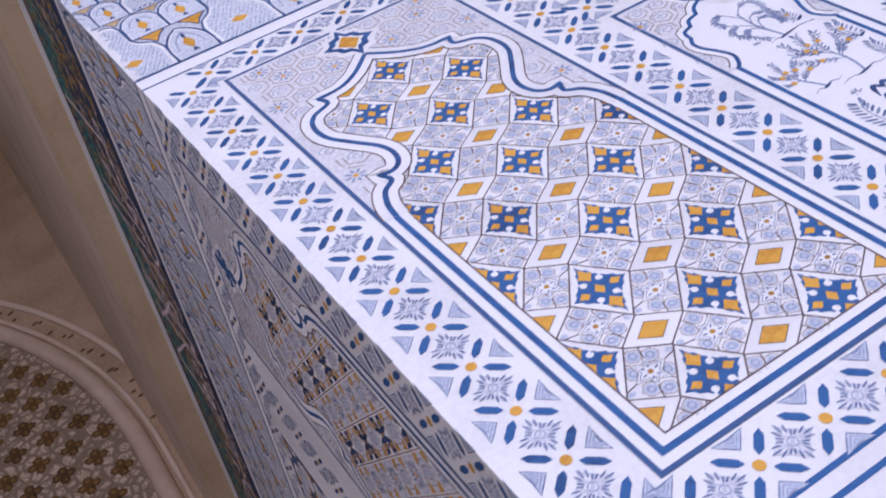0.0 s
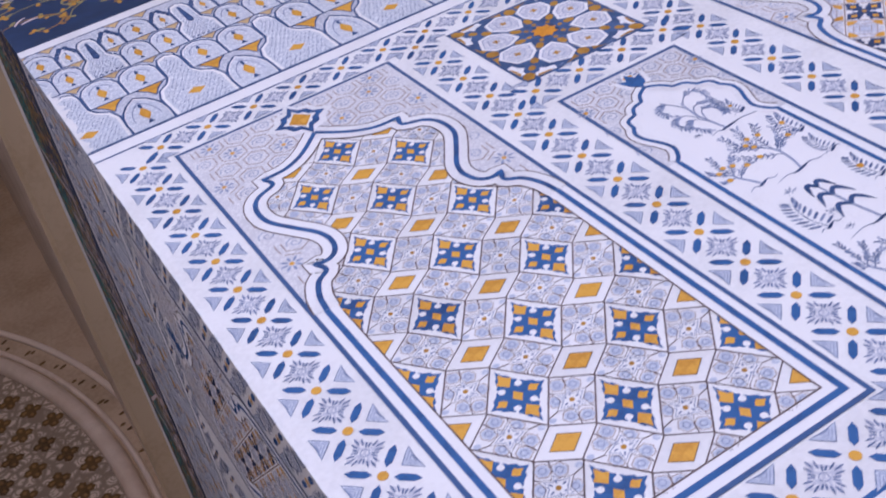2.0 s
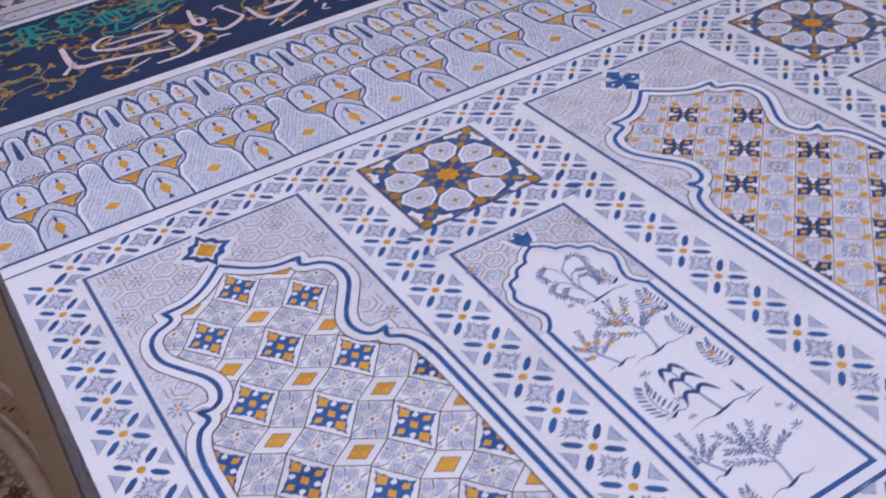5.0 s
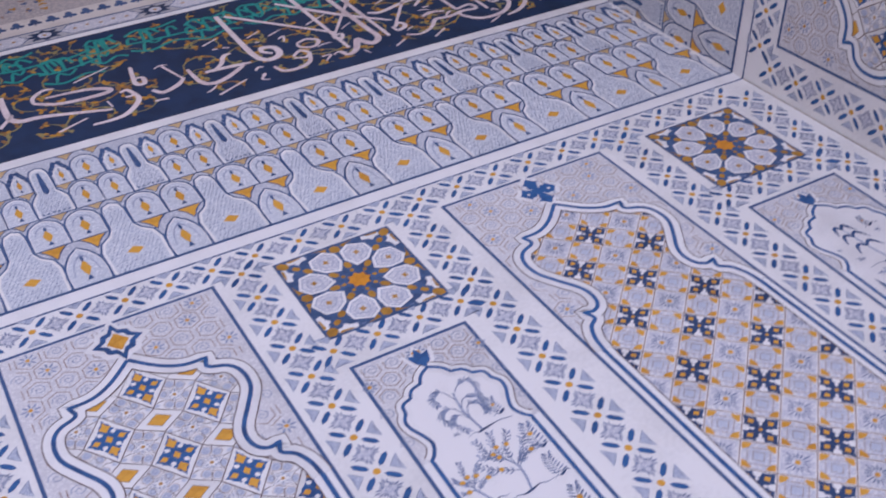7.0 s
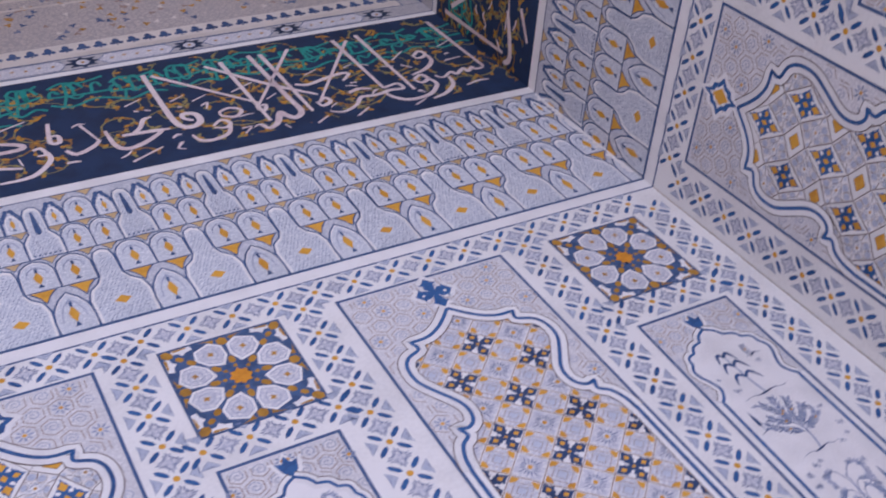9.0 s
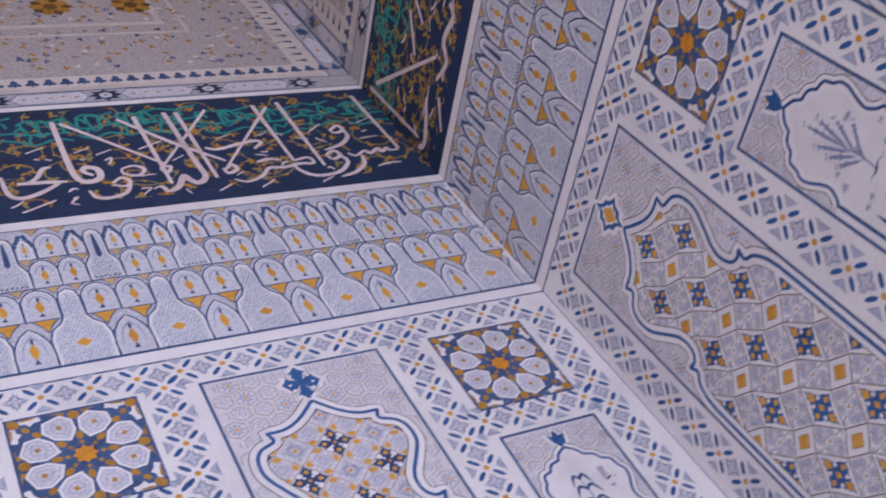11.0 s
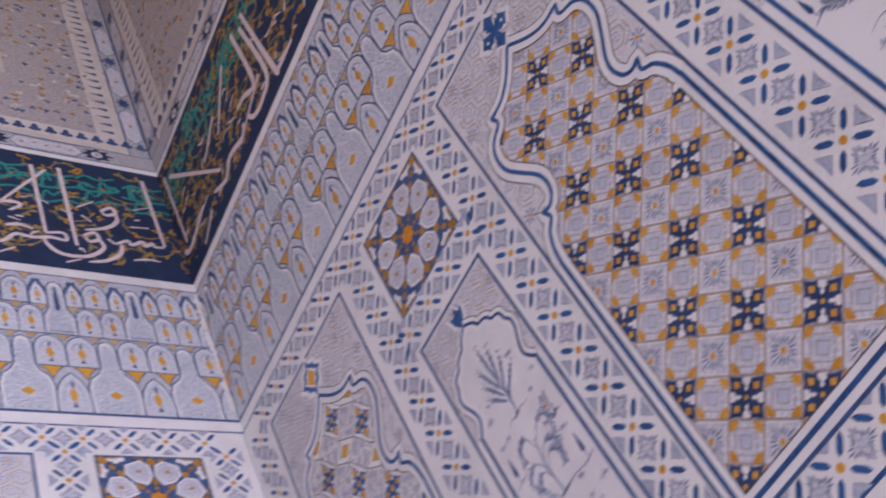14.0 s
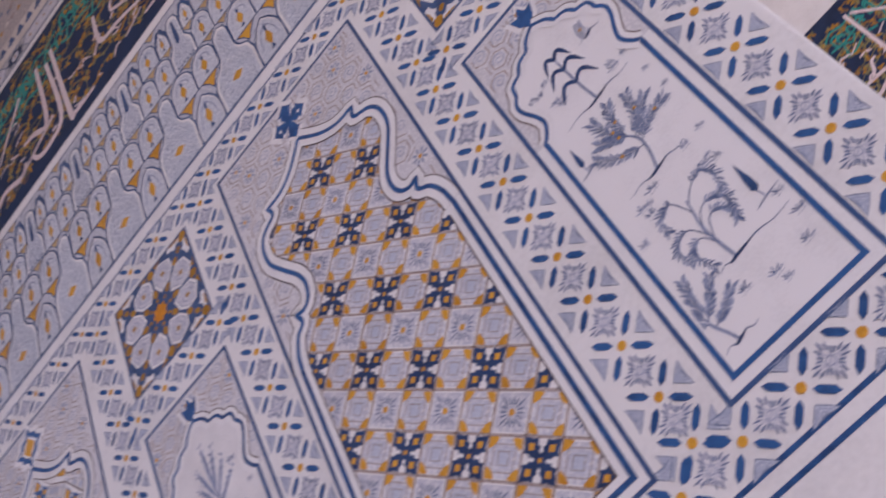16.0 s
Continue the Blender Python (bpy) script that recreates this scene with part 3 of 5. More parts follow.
PITCH = 0.4175
NICHE = {
    "flask": Motif("flask_cell", bottle_motif(), "white flask with ochre square"),
    "low": Motif("niche_cell", niche_motif(0.078, 0.270, ogee=True)),
    "mid": Motif("niche_cell", niche_motif(0.076, 0.222)),
    "high": Motif("niche_cell", niche_motif(0.064, 0.215)),
    "top": Motif("niche_cell", niche_motif(0.066, 0.205)),
    "leaf": Motif("leafy_cell", niche_motif(0.044, 0.185, True), "small leafy navy cell"),
    "kohl": Motif("slim_flask_cell", kohl_motif(), "slim flask with navy drop"),
    "gold": Motif("ochre_spandrel", spandrel_motif(0.050, 0.040, GOLD)),
    "tan": Motif("ochre_spandrel", spandrel_motif(0.042, 0.026, STRAW)),
}
FLOWER_V = Motif("frieze_flower", flower_motif(0.178, 0.166))
SUN = Motif("drawn_square", sun_motif())
ROSETTE = Motif("rosette", rosette_motif(), "blue and ochre rosette")
LOZENGE = Motif("lozenge", lozenge_motif(), "ochre lozenge in white")
STAR = Motif("star_tile", star_motif())
CROSS = Motif("cross_rosette", cross_motif(), "navy cross rosette with ochre eyes")
LENS = Motif("lens_tile", lens_motif())
RAYS = Motif("rayed_tile", rays_motif())


def turned(ink):
    k = Ink()
    for pts, m, z in ink.polys:
        k.polys.append((tuple((-y, x) for x, y in pts), m, z))
    return k


FLOWER_H = Motif("frieze_flower", turned(flower_motif(0.178, 0.172)))
OGEE = [(0, -0.240), (0.085, -0.325), (0.165, -0.370), (0.248, -0.374), (0.236, -0.423), (0.300, -0.455), (0.332, -0.510), (0.330, -0.595), (0.285, -0.680), (0.240, -0.755),
        (0.226, -0.815), (0.240, -0.870), (0.275, -0.895), (0.314, -0.886), (0.298, -0.931), (0.338, -0.965), (0.364, -1.025), (0.372, -1.085)]
LOBED = [(0, -0.143), (0.042, -0.170), (0.064, -0.205), (0.106, -0.217), (0.128, -0.250), (0.166, -0.265), (0.176, -0.305), (0.195, -0.335), (0.192, -0.375), (0.170, -0.425),
         (0.160, -0.470), (0.178, -0.510), (0.198, -0.530)]


def bent(points, cusps):
    """The half arch as a line: soft between its cusps, sharp at them."""
    out, start = [], 0
    for c in list(cusps) + [len(points) - 1]:
        out += smooth(points[start:c + 1], 4)[:-1] if c < len(points) - 1 else smooth(points[start:], 4)
        start = c
    return out


def shifted(line, d):
    """A line moved sideways by d, away from the arch's inside."""
    out = []
    for i, p in enumerate(line):
        a, b = Vector(line[max(0, i - 2)]), Vector(line[min(len(line) - 1, i + 2)])
        t = (b - a).normalized()
        out.append((p[0] - t.y * d, p[1] + t.x * d))
    return out


def arch_layers(panel, xc, top, half, line, z, blue_w, net, white_w, rim):
    """Spandrels beside an arch: drawn net, then the white band with its outlines and the blue line."""
    low = line[-1][1]
    for s in (-1, 1):
        at = lambda pts: [(xc + s * x, top + y) for x, y in pts]
        part("spandrel", Ink().poly(at([(0, -0.012), *line, (half - 0.012, low), (half - 0.012, -0.012)]), net, z), panel, "drawn net beside the arch")
        if rim:
            part("band_outline", Ink().stroke(at(line), white_w + 0.009, BROWN, z + 0.0030), panel)
        else:
            part("band_outline", Ink().stroke(at(shifted(line, white_w * 0.5)), 0.004, BROWN, z + 0.0052), panel)
        part("arch_band", Ink().stroke(at(line), white_w, BAND, z + 0.0042 + 0.0004 * (s > 0)), panel, "white arch band")
        part("arch_line", Ink().stroke(at(line), blue_w, BLUE, z + 0.0058), panel, "blue arch line")


def net_work(panel, xc, top, half, line, low, z, step):
    """Linked stars and hexagons drawn in thin lines over the spandrels, with ochre bosses."""
    region = [(0, -0.02), *shifted(line, 0.035), (half - 0.02, low), (half - 0.02, -0.02)]
    region = [(max(x, 0), y) for x, y in region]
    rows = int(-low / (step * 0.866)) + 1
    k = Ink()
    for s in (-1, 1):
        for r in range(rows):
            for c in range(int(half / step) + 2):
                p = (c * step + (r % 2) * step / 2 + 0.01, -0.055 - r * step * 0.866)
                boss = (r + c) % 3 == 0
                rr = step * (0.50 if boss else 0.44)
                ring = [(p[0] + rr * math.cos(TAU * (i + 0.5) / 6), p[1] + rr * math.sin(TAU * (i + 0.5) / 6)) for i in range(6)]
                keep = [inside(q, region) for q in ring]
                mid = inside(p, region)
                for i in range(6):
                    if keep[i] and keep[i - 1]:
                        k.stroke([(xc + s * ring[i - 1][0], top + ring[i - 1][1]), (xc + s * ring[i][0], top + ring[i][1])], 0.0036, TAN, z + 0.0001 * (i % 3))
                if not mid:
                    continue
                x, y = xc + s * p[0], top + p[1]
                if boss:
                    for i in range(8):
                        k.petal(x, y, TAU * i / 8, step * 0.10, step * 0.36, 0.0042, INK, z + 0.0004)
                    k.disc(x, y, 0.0085, 0.0085, GOLD, z + 0.001, 7)
                else:
                    k.stroke([(x + (0.004 + 0.0021 * i) * math.cos(i * 0.8), y + (0.004 + 0.0021 * i) * math.sin(i * 0.8)) for i in range(13)], 0.0032, INK, z + 0.0005)
    part("drawn_net", k, panel, "thin star and hexagon net", kind="stuff")


W_LINE = bent(OGEE, (3, 13))
N_LINE = bent(LOBED, (2, 4, 6))


# sideways shift, first row, and pitch across and down of each lattice
GRID = {("wall_north", "lozenge"): (0.003, 0.404, 0.1705, 0.1808), ("wall_north", "cross"): (0.0, 0.498, 0.1765, 0.1668),
        ("wall_east", "lozenge"): (0.010, 0.410, 0.1795, 0.1845), ("wall_east", "cross"): (0.018, 0.478, 0.1710, 0.1635),
        ("wall_west", "lozenge"): (0.0, 0.400, 0.175, 0.180), ("wall_west", "cross"): (0.0, 0.485, 0.177, 0.169)}


def wide_panel(parent, x0, x1, top, low, kind, label, lean=0.0):
    """Tall panel with an ogee arch over a lattice of rosettes."""
    xc, half = (x0 + x1) / 2, (x1 - x0) / 2
    k = Ink()
    k.hollow(x0, low, x1, top, 0.0135, SLATE, 0.0085)
    ix0, ix1, iy0 = x0 + 0.104, x1 - 0.104, low + 0.100
    k.hollow(x0 + 0.0135, low + 0.0135, x1 - 0.0135, top - 0.0135, 0.064, BAND, 0.0068)
    panel = piece("painted_panel", k, parent, label, "wall painting", "rosette panels", lean=(lean, top))
    clip = (x0 + 0.07, low + 0.07, x1 - 0.07, top - 0.2)
    dx, first, px, py = GRID[parent.name, kind]
    if kind == "lozenge":
        for r in range(12):
            for c in range(-2, 3):
                x, y = xc + dx + c * px, top - first - r * py
                ((ROSETTE if (r + c) % 2 == 0 else LOZENGE)).put(panel, x, y, clip)
                tile = STAR if (r + c) % 2 else None
                if tile:
                    STAR.put(panel, x + px / 2, y - py / 2, clip)
                else:
                    STAR_MIRROR.put(panel, x + px / 2, y - py / 2, clip)
    else:
        for r in range(-1, 12):
            for c in range(-2, 3):
                x, y = xc + dx + c * px, top - first - r * py
                (CROSS if (r + c) % 2 == 0 else RAYS).put(panel, x, y, clip)
                LENS.put(panel, x + px / 2, y - py / 2, clip)
    b = Ink()
    for s in (-1, 1):
        xs = xc + s * (half - 0.044)
        b.rect(xs - 0.0085, low + 0.0375, xs + 0.0085, top - 1.08, BLUE, 0.0105)
        xs = xc + s * (half - 0.078)
        b.rect(xs - 0.0022, low + 0.078, xs + 0.0022, top - 1.12, BROWN, 0.0080)
    b.rect(x0 + 0.0375, low + 0.0375, x1 - 0.0375, low + 0.0545, BLUE, 0.0102)
    b.rect(x0 + 0.076, low + 0.0758, x1 - 0.076, low + 0.0802, BROWN, 0.0080)
    part("border_line", b, panel, "double blue border line")
    line = [(x * (half - 0.046) / 0.372, y) for x, y in W_LINE]
    arch_layers(panel, xc, top, half, line, 0.0070, 0.0165, NET, 0.070, True)
    net_work(panel, xc, top, half, line, -1.06, 0.0080, 0.100)
    k = Ink()
    if kind == "lozenge":
        d = [(0.0, 0.108), (0.020, 0.064), (0.050, 0.054), (0.060, 0.024), (0.096, 0.0)]
        d = d + [(x, -y * 1.06) for x, y in reversed(d[:-1])]
        d = d + [(-x, y) for x, y in reversed(d[1:-1])]
        k.poly(scaled(d, 1.35, 1.35), BAND, 0.0090)
        k.poly(d, BLUE, 0.0110)
        k.poly(scaled(d, 0.66, 0.66), WHITE, 0.0120)
        k.poly(((-0.042, -0.005), (0, -0.055), (0.042, -0.002), (0, 0.050)), GOLD, 0.0130)
    else:
        lobe = [(0.015, -0.015), (0.034, -0.034), (0.056, -0.030), (0.062, -0.044), (0.076, -0.024), (0.100, 0.0)]
        lobe += [(x, -y) for x, y in reversed(lobe[1:-1])]
        ring = []
        for i in range(4):
            c, s = math.cos(i * TAU / 4), math.sin(i * TAU / 4)
            ring += [(0.90 * (x * c - y * s), 1.05 * (x * s + y * c)) for x, y in lobe]
        part("finial_halo", Ink().poly(scaled(ring, 1.30, 1.28), BAND, 0.0090), panel, "white halo", xc, top - 0.122)
        for s in (-1, 1):
            part("finial_eye", Ink().disc(0, 0, 0.008, 0.008, BAND, 0.0122, 8), panel, "", xc + s * 0.053, top - 0.126)
        k.poly(ring, BLUE, 0.0104)
    part("arch_finial", k, panel, "painted finial on the arch", xc, top - 0.122)
    return panel


def frond(k, curve, rnd, z, length=0.026, width=0.0030, dense=1):
    """A stem with small leaves on both sides."""
    k.stroke(curve, width, DASH, z, (1, 0.3))
    n = len(curve) * dense
    for j in range(dense + 1, n):
        f = j / dense
        i = min(len(curve) - 1, max(1, int(math.ceil(f))))
        q = Vector(curve[i - 1])
        d = Vector(curve[i]) - q
        p = q + d * (f - i + 1)
        t = math.atan2(d.y, d.x)
        for s in (-1, 1):
            k.petal(p.x, p.y, t + s * rnd.uniform(0.55, 0.95), 0.002, length * rnd.uniform(0.75, 1.2), 0.0024, DASH if rnd.random() < (0.5 if dense == 1 else 0.28) else INK, z + 0.0004 * (1 + j % 4))


def ground_line(k, left, right, z, rnd):
    """The wavy brush stroke that a plant stands on, dark at its middle."""
    pts = [(left, -0.006), (left * 0.55, 0.004), (left * 0.2, -0.004), (0, 0.0), (right * 0.4, 0.010), (right * 0.7, 0.002), (right, 0.008)]
    k.stroke(smooth(pts, 3), 0.0042, DASH, z, (0.2, 0.2))
    k.stroke(smooth([(left * 0.35, -0.004), (0, 0.001), (right * 0.35, 0.009)], 4), 0.0085, INDIGO, z + 0.0008, (0.2, 0.2))


def plant(k, kind, h, rnd, z=0.005, gold=0.0, sparse=False):
    """A brush-drawn plant of height h on its ground stroke, its foot at the origin."""
    at = lambda x, y: Vector((x * h, y * h))
    if kind == "tuft":
        for i in range(5):
            k.petal(0, 0, math.pi * (0.1 + 0.2 * i) + rnd.uniform(-0.15, 0.15), 0.1 * h, h * rnd.uniform(0.7, 1.1), 0.075 * h, DASH if i % 2 else INK, z)
        k.stroke([(-0.5 * h, -0.3 * h), (0.7 * h, -0.1 * h)], 0.0028, DASH, z + 0.0006, (0.3, 0.3))
    elif kind == "cypress":
        k.poly([at(0.0, 0.0), at(0.105, 0.12), at(0.095, 0.40), at(0.0, 1.0), at(-0.075, 0.45), at(-0.10, 0.14)], BLUE_DEEP, z + 0.001)
        k.stroke([(0, 0), (0.006, -0.026)], 0.004, INK, z)
        k.stroke(smooth([(-0.030, -0.036), (0.005, -0.026), (0.05, -0.018)], 3), 0.0040, DASH, z + 0.0014, (0.2, 0.2))
    elif kind == "spray":
        ground_line(k, -0.035, 0.05, z, rnd)
        stem = smooth([at(0, 0), at(-0.12, 0.35), at(-0.10, 0.75), at(0.0, 1.0)], 3)
        k.stroke(stem, 0.0030, DASH, z)
        for i in range(1, len(stem)):
            p, a = Vector(stem[i]), math.pi / 2
            for s in (-1, 1):
                k.petal(p.x, p.y, a + s * (1.25 - 0.6 * i / len(stem)), 0.06 * h, h * (0.40 - 0.012 * i), 0.032 * h, DASH if i % 2 else INK, z + 0.0004 * (1 + i % 3))
        if gold:
            k.disc(stem[5][0], stem[5][1], gold, gold * 0.9, GOLD, z + 0.003, 8)
    elif kind == "crescent":
        ground_line(k, -0.12, 0.125, z, rnd)
        stem = smooth([at(0, 0), at(-0.04, 0.35), at(-0.06, 0.70), at(-0.07, 0.97)], 5)
        k.stroke(stem, 0.0085, INK, z + 0.0002, (1, 0.4))
        for n, (i, w) in enumerate(((6, 0.27), (10, 0.25), (14, 0.19))):
            p = Vector(stem[i])
            for s in (-1, 1):
                arc = [p + at(s * w * t, 0.105 * math.sin(math.pi * min(1.0, t * 1.05)) - 0.125 * t ** 3) for t in np.linspace(0.0, 1.0, 8)]
                k.stroke(arc, 0.0150, SLATE, z + 0.0014 + 0.0003 * n, (0.7, 0.15))
    elif kind == "willow":
        ground_line(k, -0.06, 0.17, z, rnd)
        stem = smooth([at(0, 0), at(-0.03, 0.22), at(-0.05, 0.46), at(0.0, 0.80)], 4)
        k.stroke(stem, 0.0085, INK, z + 0.0002, (1, 0.5))
        arms = ((11, ((0.10, 0.12), (0.26, 0.20), (0.36, 0.08), (0.32, -0.12))), (10, ((-0.08, 0.22), (-0.16, 0.26), (-0.27, 0.20), (-0.28, 0.04))),
                (8, ((0.10, 0.16), (0.26, 0.16), (0.34, 0.04), (0.30, -0.10))), (6, ((-0.10, 0.20), (-0.22, 0.22), (-0.32, 0.12), (-0.28, -0.06))),
                (4, ((-0.08, 0.16), (-0.18, 0.16), (-0.24, 0.06), (-0.16, -0.14))), (5, ((0.08, 0.20), (0.20, 0.22), (0.28, 0.10), (0.26, -0.02))))
        for n, (i, pts) in enumerate(arms):
            p = Vector(stem[i])
            arc = smooth([p] + [p + at(*q) for q in pts], 5)
            k.stroke(arc, 0.0038, DASH, z + 0.0003 * n, (0.7, 0.4))
            for j in range(7, len(arc)):
                a = math.atan2(arc[j][1] - arc[j - 1][1], arc[j][0] - arc[j - 1][0])
                for s in (-1, 1):
                    k.petal(arc[j][0], arc[j][1], a + s * rnd.uniform(0.5, 0.9), 0.0, h * rnd.uniform(0.06, 0.10), 0.0024, INK if rnd.random() < 0.7 else DASH, z + 0.0010 + 0.0004 * (j % 3))
    elif kind == "fern":
        ground_line(k, -0.06, 0.07, z, rnd)
        k.stroke(smooth([at(0, 0), at(0.02, 0.20), at(-0.02, 0.55), at(-0.05, 0.72)], 4), 0.0055, DASH, z, (1, 0.4))
        for n, (x, y) in enumerate(((-0.05, 1.0), (0.09, 0.88), (0.20, 0.68), (0.28, 0.48), (-0.18, 0.78), (-0.20, 0.58), (-0.22, 0.42), (0.06, 0.30))):
            foot = at(0.0, max(0.12, y * 0.42))
            tip = at(x, y)
            d = tip - foot
            k.petal(foot.x, foot.y, math.atan2(d.y, d.x), 0.006, d.length, 0.0070, INK, z + 0.0005 * (1 + n % 3))
            frond(k, [foot.lerp(tip, f) for f in np.linspace(0.2, 1, 6)], rnd, z + 0.0026, 0.018, 0.0026, 1)
    else:
        ground_line(k, -0.36 * h if kind == "tree" else -0.05, 0.36 * h if kind == "tree" else 0.06, z, rnd)
        if kind == "tree":
            trunk = smooth([at(0, 0), at(0.06, 0.22), at(0.07, 0.42), at(0.0, 0.56)], 4)
            tips = ((-0.18, 1.0), (0.05, 1.02), (0.25, 0.94), (0.46, 0.56), (-0.26, 0.74), (-0.38, 0.62), (0.36, 0.76))
            roots = (12, 12, 9, 7, 11, 6, 8)
        else:
            trunk = smooth([at(0, 0), at(-0.06, 0.16), at(-0.14, 0.34), at(-0.16, 0.46)], 4)
            tips = ((-0.10, 1.0), (0.16, 0.80), (-0.38, 0.72), (0.26, 0.52), (-0.50, 0.48))
            roots = (12, 10, 11, 7, 9)
        k.stroke(trunk, 0.0080, INK, z + 0.0002, (1.0, 0.6))
        for n, ((x, y), i) in enumerate(zip(tips, roots)):
            p, tip = Vector(trunk[i]), at(x, y)
            d = tip - p
            curve = smooth([p, p + d * 0.5 + Vector((-d.y, d.x)) * rnd.uniform(-0.10, 0.14), tip], 5)
            frond(k, curve, rnd, z + 0.0004 * (n % 3), (0.080 if sparse else 0.10) * h, 0.0032, 1 if sparse else 2)
            if gold and n < 6:
                q = curve[4 + n % 4]
                k.disc(q[0] + 0.006, q[1], gold, gold * 0.9, GOLD, z + 0.003, 8)


# gardens: kind, sideways from the middle, down from the top, height, size of the ochre fruit
GARDENS = {
    "fruit": (("willow", 0.02, -0.50, 0.25, 0), ("spray", 0.115, -0.464, 0.070, 0.007), ("spray", 0.158, -0.662, 0.105, 0.010), ("tree", 0.022, -0.795, 0.26, 0.0095), ("bush", -0.10, -0.775, 0.19, 0.0095),
              ("spray", 0.146, -0.79, 0.085, 0), ("spray", 0.150, -0.960, 0.105, 0.011), ("crescent", 0.010, -1.084, 0.215, 0), ("cypress", 0.105, -1.065, 0.060, 0), ("spray", -0.110, -1.023, 0.125, 0),
              ("bush", -0.13, -1.255, 0.17, 0), ("tree", -0.02, -1.375, 0.23, 0), ("spray", -0.13, -1.398, 0.075, 0.009)),
    "fern": (("fern", -0.005, -0.607, 0.345, 0), ("spray", 0.125, -0.745, 0.085, 0.008), ("cypress", -0.150, -0.77, 0.088, 0), ("willow", -0.007, -0.96, 0.29, 0), ("cypress", 0.144, -0.93, 0.09, 0), ("crescent", 0.0, -1.345, 0.25, 0)),
    "willow": (("spray", 0.100, -0.360, 0.060, 0.006), ("crescent", 0.0, -0.560, 0.25, 0), ("cypress", -0.150, -0.700, 0.086, 0), ("tree", -0.010, -0.890, 0.275, 0.0058), ("cypress", 0.125, -1.155, 0.108, 0),
               ("willow", -0.010, -1.240, 0.27, 0), ("bush", -0.125, -1.402, 0.215, 0)),
}


def narrow_panel(parent, x0, x1, top, low, label, seed, lean=0.0):
    """Tall narrow panel: a brush-drawn garden under a lobed arch."""
    rnd = random.Random(seed)
    xc, half = (x0 + x1) / 2, (x1 - x0) / 2
    k = Ink()
    k.rect(x0 + 0.01, low + 0.01, x1 - 0.01, top - 0.01, BAND, 0.0022)
    panel = piece("garden_panel", k, parent, label, "wall painting", "garden panels", lean=(lean, top))
    part("outer_line", Ink().hollow(x0, low, x1, top, 0.014, SLATE, 0.0055), panel, "dark blue outer line")
    b = Ink()
    for s in (-1, 1):
        xs = xc + s * (half - 0.050)
        b.rect(xs - 0.0075, low + 0.043, xs + 0.0075, top - 0.525, BLUE, 0.0062)
    b.rect(x0 + 0.043, low + 0.043, x1 - 0.043, low + 0.058, BLUE, 0.0060)
    part("border_line", b, panel, "double blue border line")
    line = [(x * (half - 0.050) / 0.198, y) for x, y in N_LINE]
    arch_layers(panel, xc, top, half, line, 0.0040, 0.0130, NET, 0.052, False)
    net_work(panel, xc, top, half, line, -0.50, 0.0050, 0.085)
    t = [(0, -0.055), (0.030, -0.020), (0.045, 0.03), (0.018, 0.018), (0, 0.055), (-0.018, 0.018), (-0.045, 0.03), (-0.030, -0.020)]
    part("tulip", Ink().poly(scaled(t, 1.5, 1.4), BAND, 0.0062).poly(t, BLUE, 0.0085), panel, "blue tulip", xc, top - 0.09)
    beds = GARDENS[{12: "fruit", 24: "fern"}.get(seed, "willow")]
    for kind, dx, dy, h, gold in beds:
        k = Ink()
        px, py = xc + dx, top + dy
        plant(k, kind, h, rnd, gold=gold, sparse=seed == 12)
        part("painted_plant", k.cut(x0 + 0.066 - px, low + 0.068 - py, x1 - 0.066 - px, top - py), panel, "", px, py)
    tufts = 0
    while tufts < (9 if seed == 12 else 28):
        x, y = rnd.uniform(-0.165, 0.165), -rnd.uniform(0.36, 1.40)
        if any(abs(x - dx) < 0.02 + 0.22 * h and -0.03 < y - dy < h + 0.01 for kind, dx, dy, h, gold in beds):
            tufts += 0.03
            continue
        k = Ink()
        plant(k, "tuft", rnd.uniform(0.016, 0.028), rnd)
        part("painted_tuft", k, panel, "", xc + x, top + y)
        tufts += 1
    return panel


STAR_MIRROR = Motif("star_tile", star_motif().moved(0, 0, 0, True))


def strip(parent, bosses, upright, lean=(0.0, 0.0), raise_by=0.0):
    """A run of four-petalled flowers with drawn squares between them."""
    x, y = bosses[0]
    k = Ink().rect(x - 0.004, y - 0.004, x + 0.004, y + 0.004, BAND, 0.001)
    run = piece("flower_strip", k, parent, "upright strip of blue petals" if upright else "level strip of blue petals", "painted border", "flower strips", lean=lean)
    for i, (x, y) in enumerate(bosses):
        (FLOWER_V if upright else FLOWER_H).put(run, x, y, z=raise_by)
        if i:
            a, b = bosses[i - 1]
            SUN.put(run, (a + x) / 2, (b + y) / 2, z=raise_by)
    return run


def spread(a, b, n):
    return [a + (b - a) * i / (n - 1) for i in range(n)]


